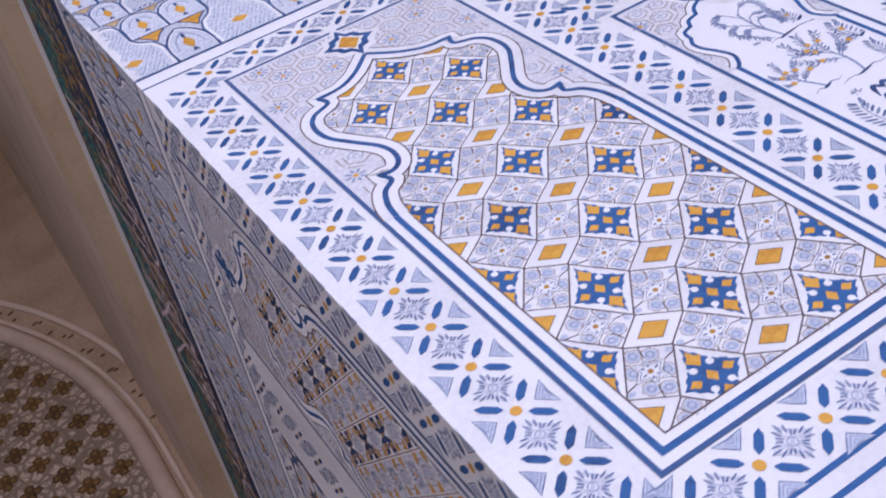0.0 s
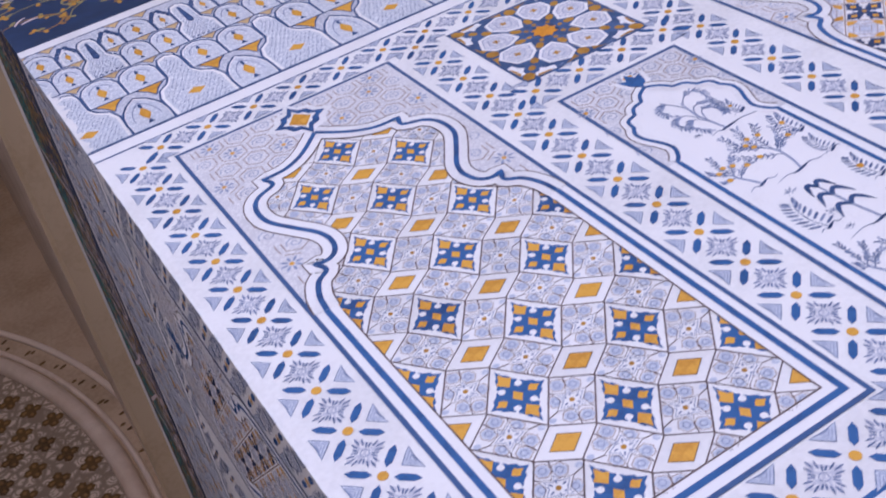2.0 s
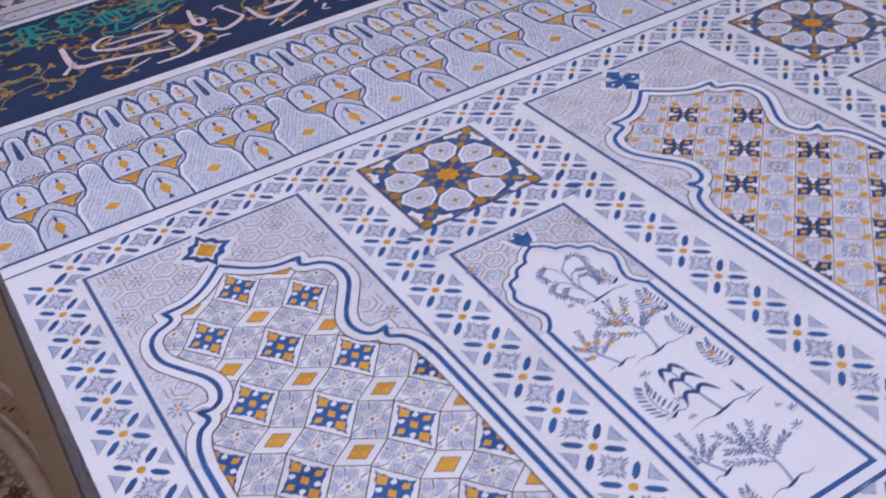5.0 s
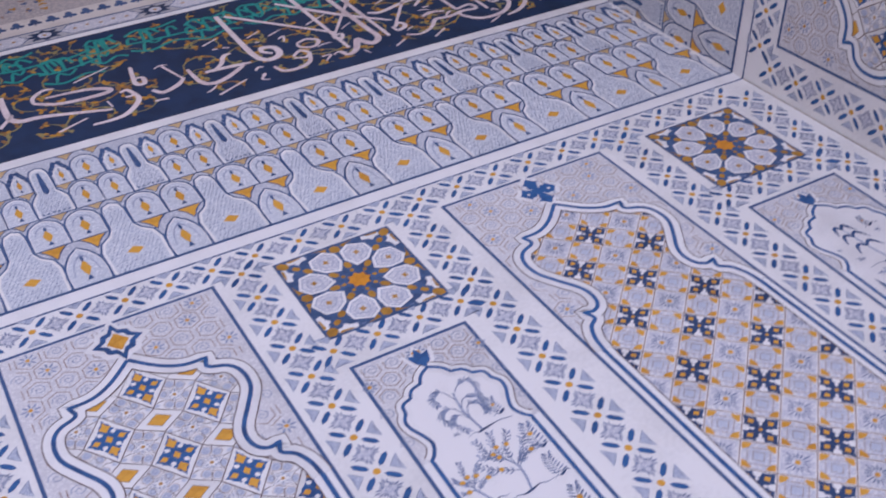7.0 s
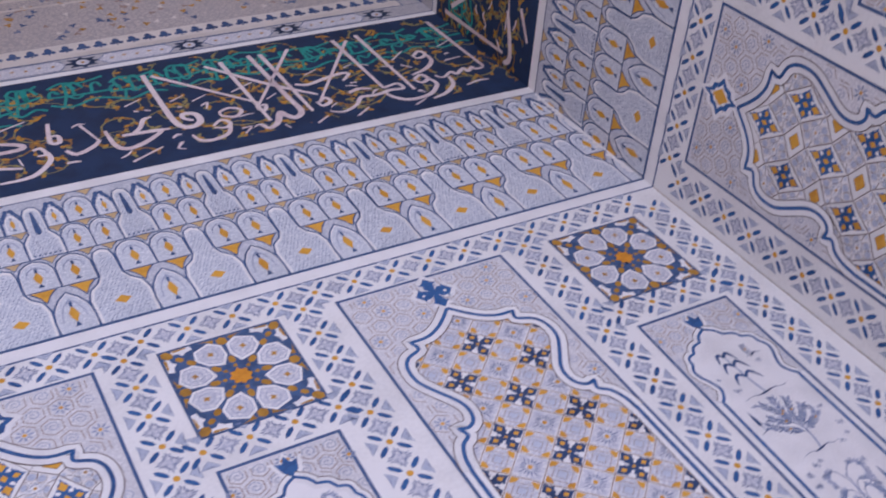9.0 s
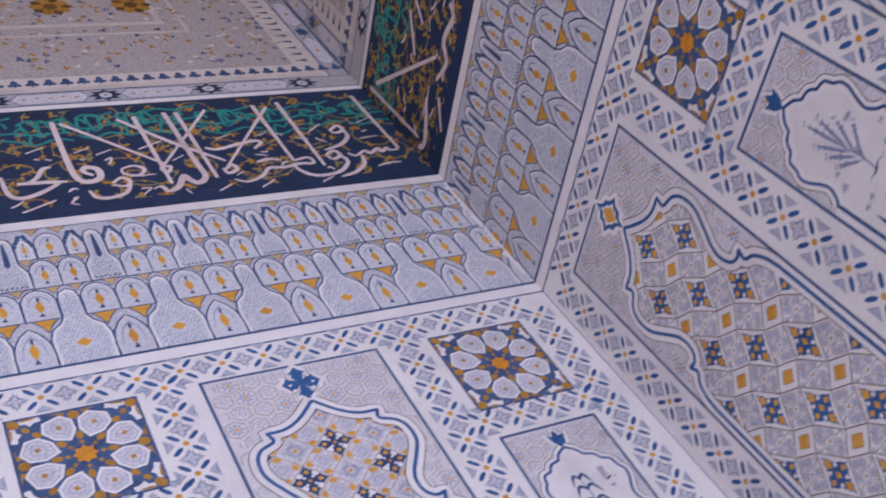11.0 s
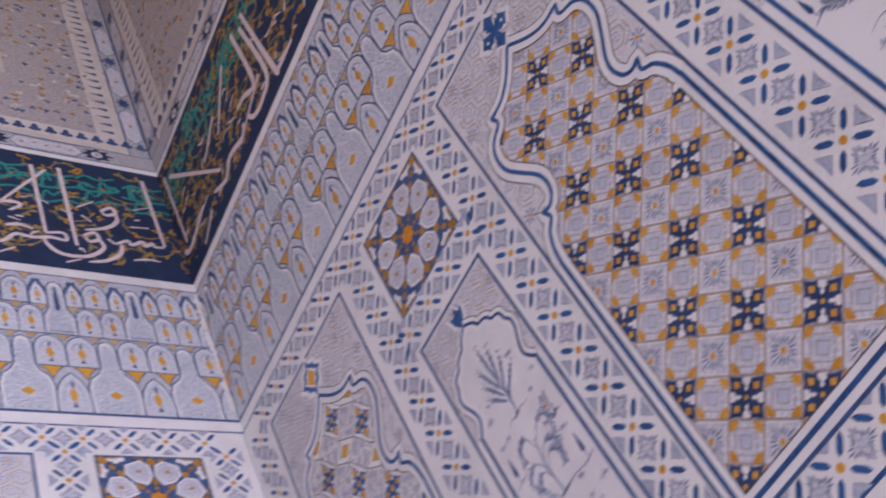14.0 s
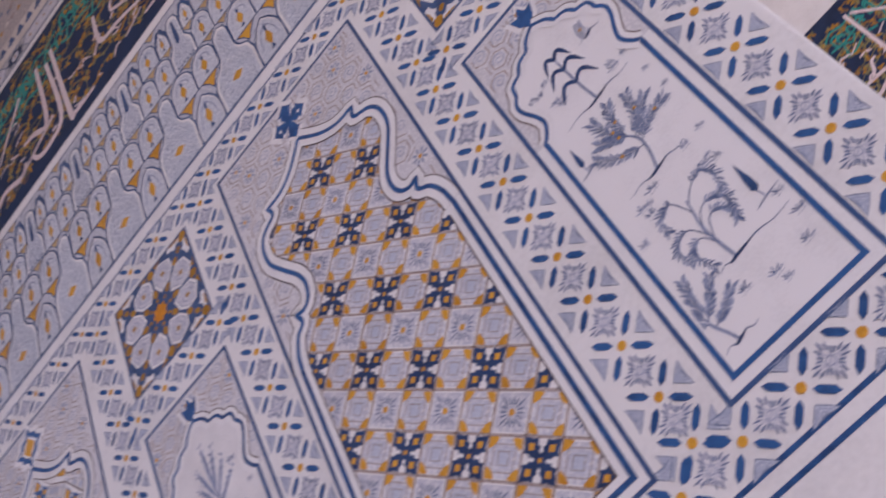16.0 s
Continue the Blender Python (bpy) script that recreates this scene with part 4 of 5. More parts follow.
def niche_frieze(parent, length, phase, x_min=0.0):
    """Rows of painted niche cells and flasks over a white band."""
    k = Ink()
    k.rect(0, 0.030, length, 1.062, CELL, 0.0012)
    run = piece("niche_frieze", k, parent, "frieze of painted niche cells and flasks", "painted frieze", "niche friezes")
    for y0, y1, m, z, name in ((-0.048, 0.022, BAND, 0.0020, "white_band"), (-0.058, -0.048, SLATE, 0.0022, "band_line"), (0.020, 0.030, SLATE, 0.0026, "band_line"), (1.058, 1.066, SLATE, 0.0026, "band_line"),
                               (1.066, 1.135, BAND, 0.0022, "white_band"), (0.345, 0.351, SLATE, 0.0022, "band_line"), (0.578, 0.584, SLATE, 0.0022, "band_line"), (0.806, 0.812, SLATE, 0.0022, "band_line")):
        part(name, Ink().rect(0, y0, length, y1, m, z), run)
    clip = (x_min, -0.1, length, 1.2)
    for i in range(-1, int(length / PITCH) + 3):
        x = phase + (i - 1) * PITCH
        h = PITCH / 2
        NICHE["flask"].put(run, x, 0.032, clip)
        NICHE["low"].put(run, x + h, 0.032, clip)
        for s in (-1, 1):
            NICHE["gold"].put(run, x + h + s * 0.082, 0.304, clip)
            NICHE["mid"].put(run, x + h + s * 0.078, 0.348, clip)
            NICHE["tan"].put(run, x + h + s * 0.158, 0.560, clip)
            NICHE["high"].put(run, x + s * 0.064, 0.582, clip)
            NICHE["tan"].put(run, x + s * 0.128, 0.788, clip)
            NICHE["leaf"].put(run, x + s * 0.116, 0.812, clip)
            NICHE["tan"].put(run, x + s * 0.062, 1.035, clip)
        NICHE["tan"].put(run, x + h, 0.560, clip)
        NICHE["tan"].put(run, x, 0.788, clip)
        NICHE["kohl"].put(run, x + h, 0.584, clip)
        NICHE["top"].put(run, x, 0.812, clip)
    if parent.name == "wall_north":
        # jagged white strips along both upright edges of the frieze
        rnd = random.Random(3)
        for edge, s, y0, y1 in ((0.0, 1, 0.03, 0.62), (length, -1, 0.10, 1.04)):
            n = int((y1 - y0) / 0.022)
            rim = [(edge + s * rnd.uniform(0.010, 0.052) * (1 if q % 2 else 0.55), y0 + (y1 - y0) * q / n) for q in range(n + 1)]
            part("bare_plaster", Ink().poly([(edge, y0), *rim, (edge, y1)], BAND, 0.0100), run, "jagged white edge")
    return run


# pen strokes of the inscription by word: width, then points along the wall and up from the white band
WORD_A = [
    (0.030, [(3.875, 2.173), (3.894, 1.477)]),
    (0.021, [(3.885, 1.458), (3.947, 1.504), (4.009, 1.493), (4.012, 1.443), (3.934, 1.421), (3.885, 1.451)]),
    (0.021, [(3.888, 1.464), (3.828, 1.461), (3.819, 1.491), (3.769, 1.451), (3.758, 1.494), (3.686, 1.445), (3.665, 1.483), (3.587, 1.436), (3.549, 1.476)]),
    (0.021, [(3.625, 1.436), (3.6, 1.339), (3.508, 1.259), (3.404, 1.227)]),
    (0.021, [(3.546, 1.75), (3.615, 1.804), (3.634, 1.75), (3.577, 1.716), (3.546, 1.75)]),
    (0.023, [(3.634, 1.75), (3.631, 1.664), (3.549, 1.579), (3.425, 1.532)]),
    (0.021, [(3.408, 1.475), (3.473, 1.517), (3.493, 1.459), (3.434, 1.423), (3.408, 1.475)]),
]
WORD_B = [
    (0.023, [(3.493, 1.459), (3.509, 1.376), (3.408, 1.278), (3.261, 1.268), (3.187, 1.345), (3.178, 1.411)]),
    (0.030, [(3.344, 2.153), (3.355, 1.365)]),
    (0.030, [(3.177, 2.139), (3.192, 1.448)]),
    (0.023, [(2.974, 1.469), (3.052, 1.493), (3.122, 1.467)]),
    (0.021, [(3.192, 1.448), (3.29, 1.469), (3.298, 1.402), (3.213, 1.411), (3.142, 1.392), (3.083, 1.391), (3.019, 1.396), (2.954, 1.321), (2.856, 1.279), (2.787, 1.316)]),
    (0.023, [(3.258, 2.104), (2.776, 1.43)]),
    (0.023, [(2.731, 1.681), (2.798, 1.65), (2.93, 1.687), (3.042, 1.708), (3.075, 1.682), (3.01, 1.619)]),
    (0.021, [(2.776, 1.43), (2.823, 1.471), (2.838, 1.418), (2.777, 1.386), (2.764, 1.444)]),
]
WORD_C = [
    (0.030, [(2.685, 2.116), (2.701, 1.352)]),
    (0.030, [(2.613, 2.126), (2.634, 1.55), (2.642, 1.381), (2.585, 1.32), (2.544, 1.364), (2.525, 1.404), (2.469, 1.302), (2.407, 1.268), (2.378, 1.326)]),
    (0.030, [(2.428, 2.105), (2.444, 1.342)]),
    (0.023, [(2.324, 2.086), (2.58, 1.754), (2.805, 1.519)]),
    (0.023, [(2.87, 2.124), (2.425, 1.496)]),
    (0.018, [(2.425, 1.496), (2.451, 1.454), (2.485, 1.516), (2.424, 1.515)]),
    (0.028, [(2.005, 2.082), (2.457, 1.552)]),
    (0.030, [(1.964, 2.108), (1.961, 1.766), (1.965, 1.536), (1.992, 1.455), (2.041, 1.439), (2.093, 1.476), (2.095, 1.559), (2.036, 1.588), (2.02, 1.543), (2.063, 1.499)]),
]
WORD_D = [
    (0.018, [(2.219, 1.535), (2.287, 1.559), (2.339, 1.512), (2.29, 1.455), (2.222, 1.486), (2.219, 1.535)]),
    (0.018, [(2.141, 1.402), (2.198, 1.45), (2.234, 1.401), (2.197, 1.362), (2.137, 1.385)]),
    (0.021, [(2.234, 1.401), (2.194, 1.305), (2.108, 1.266), (2.031, 1.282), (2.007, 1.355)]),
    (0.025, [(1.671, 1.484), (1.795, 1.476), (1.921, 1.463)]),
    (0.021, [(1.727, 1.484), (1.78, 1.531), (1.821, 1.61), (1.866, 1.62)]),
    (0.025, [(1.876, 1.455), (1.778, 1.384), (1.674, 1.345), (1.615, 1.396), (1.602, 1.565)]),
    (0.016, [(1.65, 1.212), (1.83, 1.296)]),
    (0.013, [(1.767, 1.782), (1.864, 1.833)]),
    (0.013, [(2.011, 1.745), (2.097, 1.792)]),
    (0.013, [(2.123, 1.706), (2.217, 1.752)]),
]
WORD_E = [
    (0.013, [(2.362, 1.727), (2.51, 1.799)]),
    (0.014, [(2.674, 1.219), (2.754, 1.268)]),
    (0.014, [(2.913, 1.207), (3.011, 1.273)]),
    (0.014, [(3.273, 1.196), (3.363, 1.242)]),
    (0.013, [(3.403, 1.752), (3.516, 1.842)]),
    (0.011, [(3.758, 1.818), (3.886, 1.881)]),
    (0.016, [(3.748, 1.709), (3.784, 1.718)]),
    (0.016, [(3.705, 1.63), (3.829, 1.645)]),
    (0.013, [(3.675, 1.299), (3.762, 1.323), (3.835, 1.316)]),
    (0.014, [(3.943, 1.744), (4.008, 1.779)]),
    (0.016, [(3.422, 1.678), (3.473, 1.62)]),
    (0.016, [(1.798, 1.716), (1.825, 1.705)]),
    (0.016, [(1.854, 1.706), (1.886, 1.688)]),
    (0.011, [(1.914, 1.295), (1.938, 1.302), (1.899, 1.255), (1.934, 1.231)]),
    (0.011, [(2.153, 1.639), (2.195, 1.662), (2.169, 1.593)]),
]
WORD_F = [
    (0.016, [(2.031, 1.673), (2.053, 1.663)]),
    (0.011, [(2.511, 1.573), (2.59, 1.622)]),
    (0.011, [(2.825, 1.765), (2.92, 1.811)]),
    (0.016, [(3.036, 1.575), (3.081, 1.573)]),
    (0.011, [(2.269, 1.319), (2.324, 1.319), (2.269, 1.261)]),
    (0.011, [(2.501, 1.272), (2.517, 1.222)]),
    (0.011, [(3.082, 1.77), (3.145, 1.794)]),
    (0.025, [(0.816, 1.621), (0.939, 1.551), (1.152, 1.541), (1.184, 1.578), (1.076, 1.631), (0.879, 1.65)]),
    (0.018, [(0.816, 1.621), (0.825, 1.683), (0.886, 1.736), (0.942, 1.729)]),
    (0.028, [(0.683, 1.773), (0.675, 1.557), (0.715, 1.48), (0.834, 1.464), (1.141, 1.357)]),
    (0.018, [(1.221, 1.506), (1.262, 1.515), (1.277, 1.449), (1.231, 1.444)]),
]
WORD_G = [
    (0.023, [(1.282, 1.467), (1.281, 1.378), (1.171, 1.266), (1.014, 1.255)]),
    (0.023, [(1.373, 1.445), (1.415, 1.391), (1.507, 1.432), (1.557, 1.488)]),
    (0.018, [(1.496, 1.676), (1.551, 1.477)]),
    (0.021, [(1.35, 1.752), (1.327, 1.618), (1.323, 1.548), (1.362, 1.538), (1.371, 1.605), (1.332, 1.615)]),
    (0.016, [(0.854, 1.273), (1.008, 1.336)]),
    (0.014, [(1.046, 1.736), (1.248, 1.817)]),
    (0.014, [(1.348, 1.323), (1.392, 1.322), (1.418, 1.313)]),
    (0.011, [(1.141, 1.452), (1.148, 1.38)]),
    (0.025, [(0.615, 1.454), (0.698, 1.562)]),
]
PEN = WORD_A + WORD_B + WORD_C + WORD_D + WORD_E + WORD_F + WORD_G

PEN_CORNER = [(0.031, pts) for pts in (
    [(0.133, 2.074), (0.644, 1.407)], [(1.21, 2.019), (1.212, 1.471), (1.084, 1.505), (0.991, 1.524)], [(1.299, 1.937), (1.334, 1.373), (1.212, 1.269), (1.098, 1.281), (1.05, 1.352)],
    [(1.36, 2.0), (1.40, 1.29), (1.437, 1.241), (1.609, 1.234)], [(1.027, 1.968), (0.75, 1.623)], [(0.767, 1.799), (0.533, 1.651)], [(0.989, 1.376), (0.934, 1.31), (0.769, 1.363), (0.659, 1.289), (0.512, 1.366)],
    [(0.072, 2.149), (0.09, 1.436)], [(0.367, 1.431), (0.103, 1.357), (0.03, 1.42)], [(0.434, 1.299), (0.257, 1.199)], [(1.27, 1.446), (0.91, 1.3)])]


def inscription(parent, length, shift, seed, low=1.135, top=2.262):
    """Navy band with rose-white pen strokes, teal upper script and ochre scrolls."""
    rnd = random.Random(seed)
    k = Ink().rect(0, low, length, top, NAVY, 0.002)
    band = piece("inscription_band", k, parent, "navy band with rose-white script", "inscription", "inscription bands")
    k = Ink()
    rich = {"wall_north": 1, "wall_east": 2}.get(parent.name, 2)
    n = int(length * rich / 0.30) + 1
    for i in range(n):
        for j in range(6):
            cx, cy = (i + rnd.uniform(0.1, 0.9)) * 0.30 / rich, low + 0.18 + j * 0.165 + rnd.uniform(-0.06, 0.06)
            r, a0, s = rnd.uniform(0.11, 0.24), rnd.uniform(0, TAU), rnd.choice((-1, 1))
            curl = [(cx + r * (1 - 0.07 * q) * math.cos(a0 + s * q * 0.42), cy + 0.8 * r * (1 - 0.07 * q) * math.sin(a0 + s * q * 0.42)) for q in range(13)]
            k.stroke(curl, 0.0115, OLIVE if (i + j) % 5 else TAWNY, 0.0035, (0.4, 0.4))
            for q in (0, 2, 4, 6, 8, 10, 12):
                x, y = curl[q]
                b = rnd.uniform(0, TAU)
                for v in range(3 if q % 6 == 0 else 1):
                    k.petal(x, y, b + v * TAU / 4 + (0.6 if q % 4 else 0), 0.0, rnd.uniform(0.022, 0.050), 0.0100, AMBER if rnd.random() < 0.45 else (TAWNY if rnd.random() < 0.5 else OLIVE), 0.0042)
    part("scrollwork", k.cut(0.0, low + 0.10, length, top - 0.03), band, "olive and ochre scrolls", kind="stuff")
    k = Ink()
    x = 0.03
    while x < length - 0.25:
        w = rnd.uniform(0.18, 0.40)
        y = top - rnd.uniform(0.20, 0.36)
        k.stroke(smooth([(x, y), (x + w * 0.4, y - 0.015), (x + w, y + rnd.uniform(-0.02, 0.05))], 3), 0.020, TEAL, 0.0050)
        for q in range(rnd.randint(3, 5)):
            xx, up = x + w * (q + rnd.random()) / 5, rnd.choice((0.05, 0.08, 0.12))
            k.stroke(smooth([(xx, y - 0.01), (xx + rnd.uniform(-0.02, 0.02), y + up), (xx + rnd.uniform(0.02, 0.05), y + up + 0.015), (xx + 0.06, y + up * 0.5)], 3), 0.020, TEAL, 0.0056)
        k.stroke(smooth([(x + 0.02, y + 0.10), (x + w * 0.3, y + 0.15), (x + w * 0.6, y + 0.12), (x + w, y + 0.16)], 3), 0.019, TEAL, 0.0060)
        y -= rnd.uniform(0.10, 0.16)
        k.stroke(smooth([(x, y + 0.03), (x + w * 0.3, y - 0.02), (x + w * 0.7, y + 0.03), (x + w, y)], 3), 0.019, TEAL, 0.0052)
        k.stroke(smooth([(x + w * 0.2, y), (x + w * 0.3, y + 0.10), (x + w * 0.45, y + 0.06), (x + w * 0.6, y + 0.11)], 3), 0.017, TEAL, 0.0058)
        x += w + rnd.uniform(-0.06, 0.04)
    part("upper_script", k.cut(0.01, low, length, top - 0.025), band, "small teal script bars", kind="stuff")
    marks = Ink()
    for i in range(int(length / (0.24 if parent.name == "wall_north" else 0.050))):
        x, y, a = rnd.uniform(0.06, length - 0.06), rnd.uniform(low + 0.12, low + 0.70), rnd.uniform(-0.6, 0.9)
        d = Vector((math.cos(a), math.sin(a))) * rnd.uniform(0.02, 0.050)
        bend = rnd.uniform(-0.02, 0.03)
        marks.stroke(smooth([(x - d.x, y - d.y), (x, y + bend), (x + d.x, y + d.y)], 3), rnd.uniform(0.009, 0.018), ROSE, 0.0066 + 0.0001 * (i % 5), (0.6, 0.5))
    part("pen_mark", marks, band, "small rose-white pen marks", kind="stuff")
    for w, pts in PEN + (PEN_CORNER if parent.name == "wall_east" else []):
        move = [(px + (shift if w != 0.031 else 0.0), py) for px, py in pts]
        if max(p[0] for p in move) > length - 0.01 or min(p[0] for p in move) < 0.01:
            continue
        k = Ink()
        line = smooth(move, 4) if len(move) > 2 else move
        k.stroke(line, w * 1.3, ROSE, 0.0075, (0.75, 0.55))
        part("pen_stroke", k, band)
    return band


def upper_tier(parent, length, corner_right, top):
    """Wall over the inscription: cartouche border, trefoil fringe and a drawn field with a frame."""
    k = Ink().rect(0, 2.660, length, top, FIELD, 0.0014)
    tier = piece("upper_panel", k, parent, "drawn grey panel with cartouche border", "wall painting", "upper panels")
    for y0, y1, m, z, name in ((2.262, 2.312, BAND, 0.0022, "white_band"), (2.312, 2.475, GREY_WASH, 0.0020, "cartouche_band"), (2.312, 2.322, SLATE, 0.0026, "band_line"), (2.465, 2.475, SLATE, 0.0027, "band_line"), (2.475, 2.525, DIM_BAND, 0.0024, "white_band"), (2.525, 2.665, DIM_BAND, 0.0018, "fringe_band")):
        part(name, Ink().rect(0, y0, length, y1, m, z), tier)
    cx = [0.10 + 0.64 * i for i in range(int(length / 0.64) + 1)]
    for x in cx:
        c = [(-0.235, 0), (-0.20, 0.035), (-0.18, 0.062), (0.18, 0.062), (0.20, 0.035), (0.235, 0), (0.20, -0.035), (0.18, -0.062), (-0.18, -0.062), (-0.20, -0.035)]
        m = Ink().poly(c, TILE, 0.0035).stroke(c, 0.006, BLUE, 0.0045, closed=True)
        for q in range(-2, 3):
            m.disc(q * 0.075, 0.012 * (q % 2), 0.012, 0.009, AMBER, 0.005, 7)
        if 0.24 < x < length - 0.24:
            part("cartouche", m, tier, "", x, 2.394)
        m = Ink().poly([((0.118 if q % 2 == 0 else 0.062) * math.cos(TAU * q / 16), (0.072 if q % 2 == 0 else 0.050) * math.sin(TAU * q / 16)) for q in range(16)], NAVY, 0.0035).disc(0, 0, 0.040, 0.036, TILE, 0.005, 8).disc(0, 0, 0.012, 0.012, AMBER, 0.0056, 7)
        if x + 0.32 < length - 0.06:
            part("boss", m, tier, "", x + 0.32, 2.394)
    dots = Ink()
    rnd = random.Random(int(length * 10))
    for i in range(900):
        x, y = rnd.uniform(0.1, length - 0.1), rnd.uniform(2.75, top - 0.1)
        m = rnd.choice((SLATE, AMBER, TAN, AMBER, DASH, DIM_BAND))
        for q in range(3):
            dots.petal(x, y, TAU * q / 3 + i, 0.0, rnd.uniform(0.018, 0.034), 0.009, m, 0.0024 + 0.0002 * (i % 5))
    part("scattered_bloom", dots, tier, "small scattered blossoms", kind="stuff")
    tre = Ink().disc(0, 0.060, 0.022, 0.034, SLATE, 0.0035, 8).disc(-0.023, 0.030, 0.019, 0.019, SLATE, 0.0036, 7).disc(0.023, 0.030, 0.019, 0.019, SLATE, 0.0037, 7).rect(-0.006, 0, 0.006, 0.03, SLATE, 0.0035)
    tre_me = tre.mesh("trefoil")
    for i in range(int(length / 0.1)):
        part("trefoil", tre_me, tier, "", 0.05 + 0.1 * i, 2.548)
    s = -1 if corner_right else 1
    x0 = length if corner_right else 0.0
    v = Ink()
    a, b = sorted((x0, x0 + s * 0.15))
    v.rect(a, 2.47, b, top, GREY_WASH, 0.0030)
    v.rect(a, 2.47, a + 0.008, top, SLATE, 0.0036)
    v.rect(b - 0.008, 2.47, b, top, SLATE, 0.0036)
    a2, b2 = sorted((x0 + s * 0.15, x0 + s * 0.20))
    v.rect(a2, 2.47, b2, top, DIM_BAND, 0.0032)
    a3, b3 = sorted((x0 + s * 0.20, x0 + s * 0.34))
    v.rect(a3, 2.53, b3, top, DIM_BAND, 0.0030)
    border = part("corner_border", v, tier, "upright cartouche border")
    for i in range(int((top - 2.7) / 0.62)):
        y = 2.86 + 0.62 * i
        c = [(0, -0.22), (0.035, -0.19), (0.058, -0.17), (0.058, 0.17), (0.035, 0.19), (0, 0.22), (-0.035, 0.19), (-0.058, 0.17), (-0.058, -0.17), (-0.035, -0.19)]
        part("cartouche", Ink().poly(c, TILE, 0.0042).stroke(c, 0.006, BLUE, 0.0048, closed=True).disc(0, 0, 0.012, 0.02, AMBER, 0.005, 7), border, "", x0 + s * 0.075, y)
        part("boss", Ink().poly([((0.062 if q % 2 == 0 else 0.032) * math.cos(TAU * q / 16), (0.085 if q % 2 == 0 else 0.042) * math.sin(TAU * q / 16)) for q in range(16)], SLATE, 0.0042), border, "", x0 + s * 0.075, y + 0.31)
    for i in range(int((top - 2.7) / 0.1)):
        t = Ink()
        t.poly([(0, -0.018), (s * 0.10, 0), (0, 0.018)], SLATE, 0.0040)
        part("trefoil", t, border, "", x0 + s * 0.215, 2.72 + 0.1 * i)
    fx = (0.9, 2.98) if corner_right else (0.95, length - 0.9)
    f = Ink()
    f.hollow(fx[0] - 0.14, 3.24, fx[1] + 0.14, top - 0.3, 0.03, DIM_BAND, 0.0034)
    f.hollow(fx[0], 3.38, fx[1], top - 0.44, 0.05, DIM_BAND, 0.0036)
    part("inner_frame", f, tier, "white double frame")
    for i in range(4):
        for j in range(2):
            x = fx[0] + 0.28 + 0.55 * i
            if x < fx[1] - 0.1:
                rosette = part("painted_rosette", Ink().disc(0, 0, 0.05, 0.05, UMBER, 0.006), tier, "umber and amber rosette", x, 3.72 + 0.62 * j)
                for q in range(10):
                    part("petal", Ink().petal(0, 0, TAU * q / 10, 0.02, 0.15, 0.035, AMBER if q % 2 else UMBER, 0.0045 + 0.0006 * (q % 2)), rosette)
    return tier

# ---------------------------------------------------------------- walls of the bay
TOP = 5.0
GREY = "white plaster wall painted all over in blue and ochre"
north = wall("wall_north", GREY, (-4.0, 0, ZW), (1, 0, 0), (0, -1, 0), 4.0, TOP, mitre=-1)
east = wall("wall_east", GREY, (0, 0, ZW), (0, -1, 0), (-1, 0, 0), 3.84, TOP)
west = wall("wall_west", GREY, (-4.26, 8.0, ZW), (0.0325, -0.99947, 0), (-0.99947, -0.0325, 0), 8.004, 2.52, mitre=1)


def dress(w, length, plan, phase, seed, strip_y=-0.136, s_top=-0.233, last=0.168):
    """All the painted panels, strips and friezes of one wall. plan: columns (left, right, foot, kind, lean), upright strips (place, lean, steps), foot of the strips."""
    cols, uprights, foot = plan
    tops, feet = [], []
    for i, (a, b, low, kind, lean) in enumerate(cols):
        if kind:
            wide_panel(w, a, b, s_top, low, kind, "blue and ochre lozenge panel" if kind == "lozenge" else "navy cross and ochre lattice panel", lean)
        else:
            medallion(w, (a + b) / 2, s_top - (b - a) / 2, (b - a) / 2, "blue and ochre star medallion")
            narrow_panel(w, a, b - NARROWED.get((w.name, i), 0.0), -0.923, low, "white panel of brush-drawn plants", seed + i, lean)
            strip(w, [(x, -0.816) for x in spread(a - 0.008, b + 0.008, 4)], False)
        s0, s1 = uprights[i], uprights[i + 1]
        n = 6 if kind else 4
        tops += [(x, strip_y) for x in spread(s0[0] + 0.092, s1[0] - 0.092, n)]
        feet += [(x, foot) for x in spread(s0[0] + 2.2 * -s0[1] + 0.092, s1[0] + 2.2 * -s1[1] - 0.092, n)]
    strip(w, tops, False, raise_by=0.0004)
    strip(w, feet, False, raise_by=0.0004)
    for x, lean, n in uprights:
        strip(w, [(x, y) for y in spread(-0.220, foot + 0.078 + last, n - 1) + [foot + 0.078]], True, (lean, -0.220))
    k = Ink()
    k.rect(0, foot - 0.092, length, foot - 0.078, BLUE, 0.003)
    k.rect(0, foot - 0.144, length, foot - 0.130, BLUE, 0.003)
    part("dado_line", k, w, "pair of blue lines over the dado")
    niche_frieze(w, length, phase)
    inscription(w, length, PEN_SHIFT[w.name], seed)


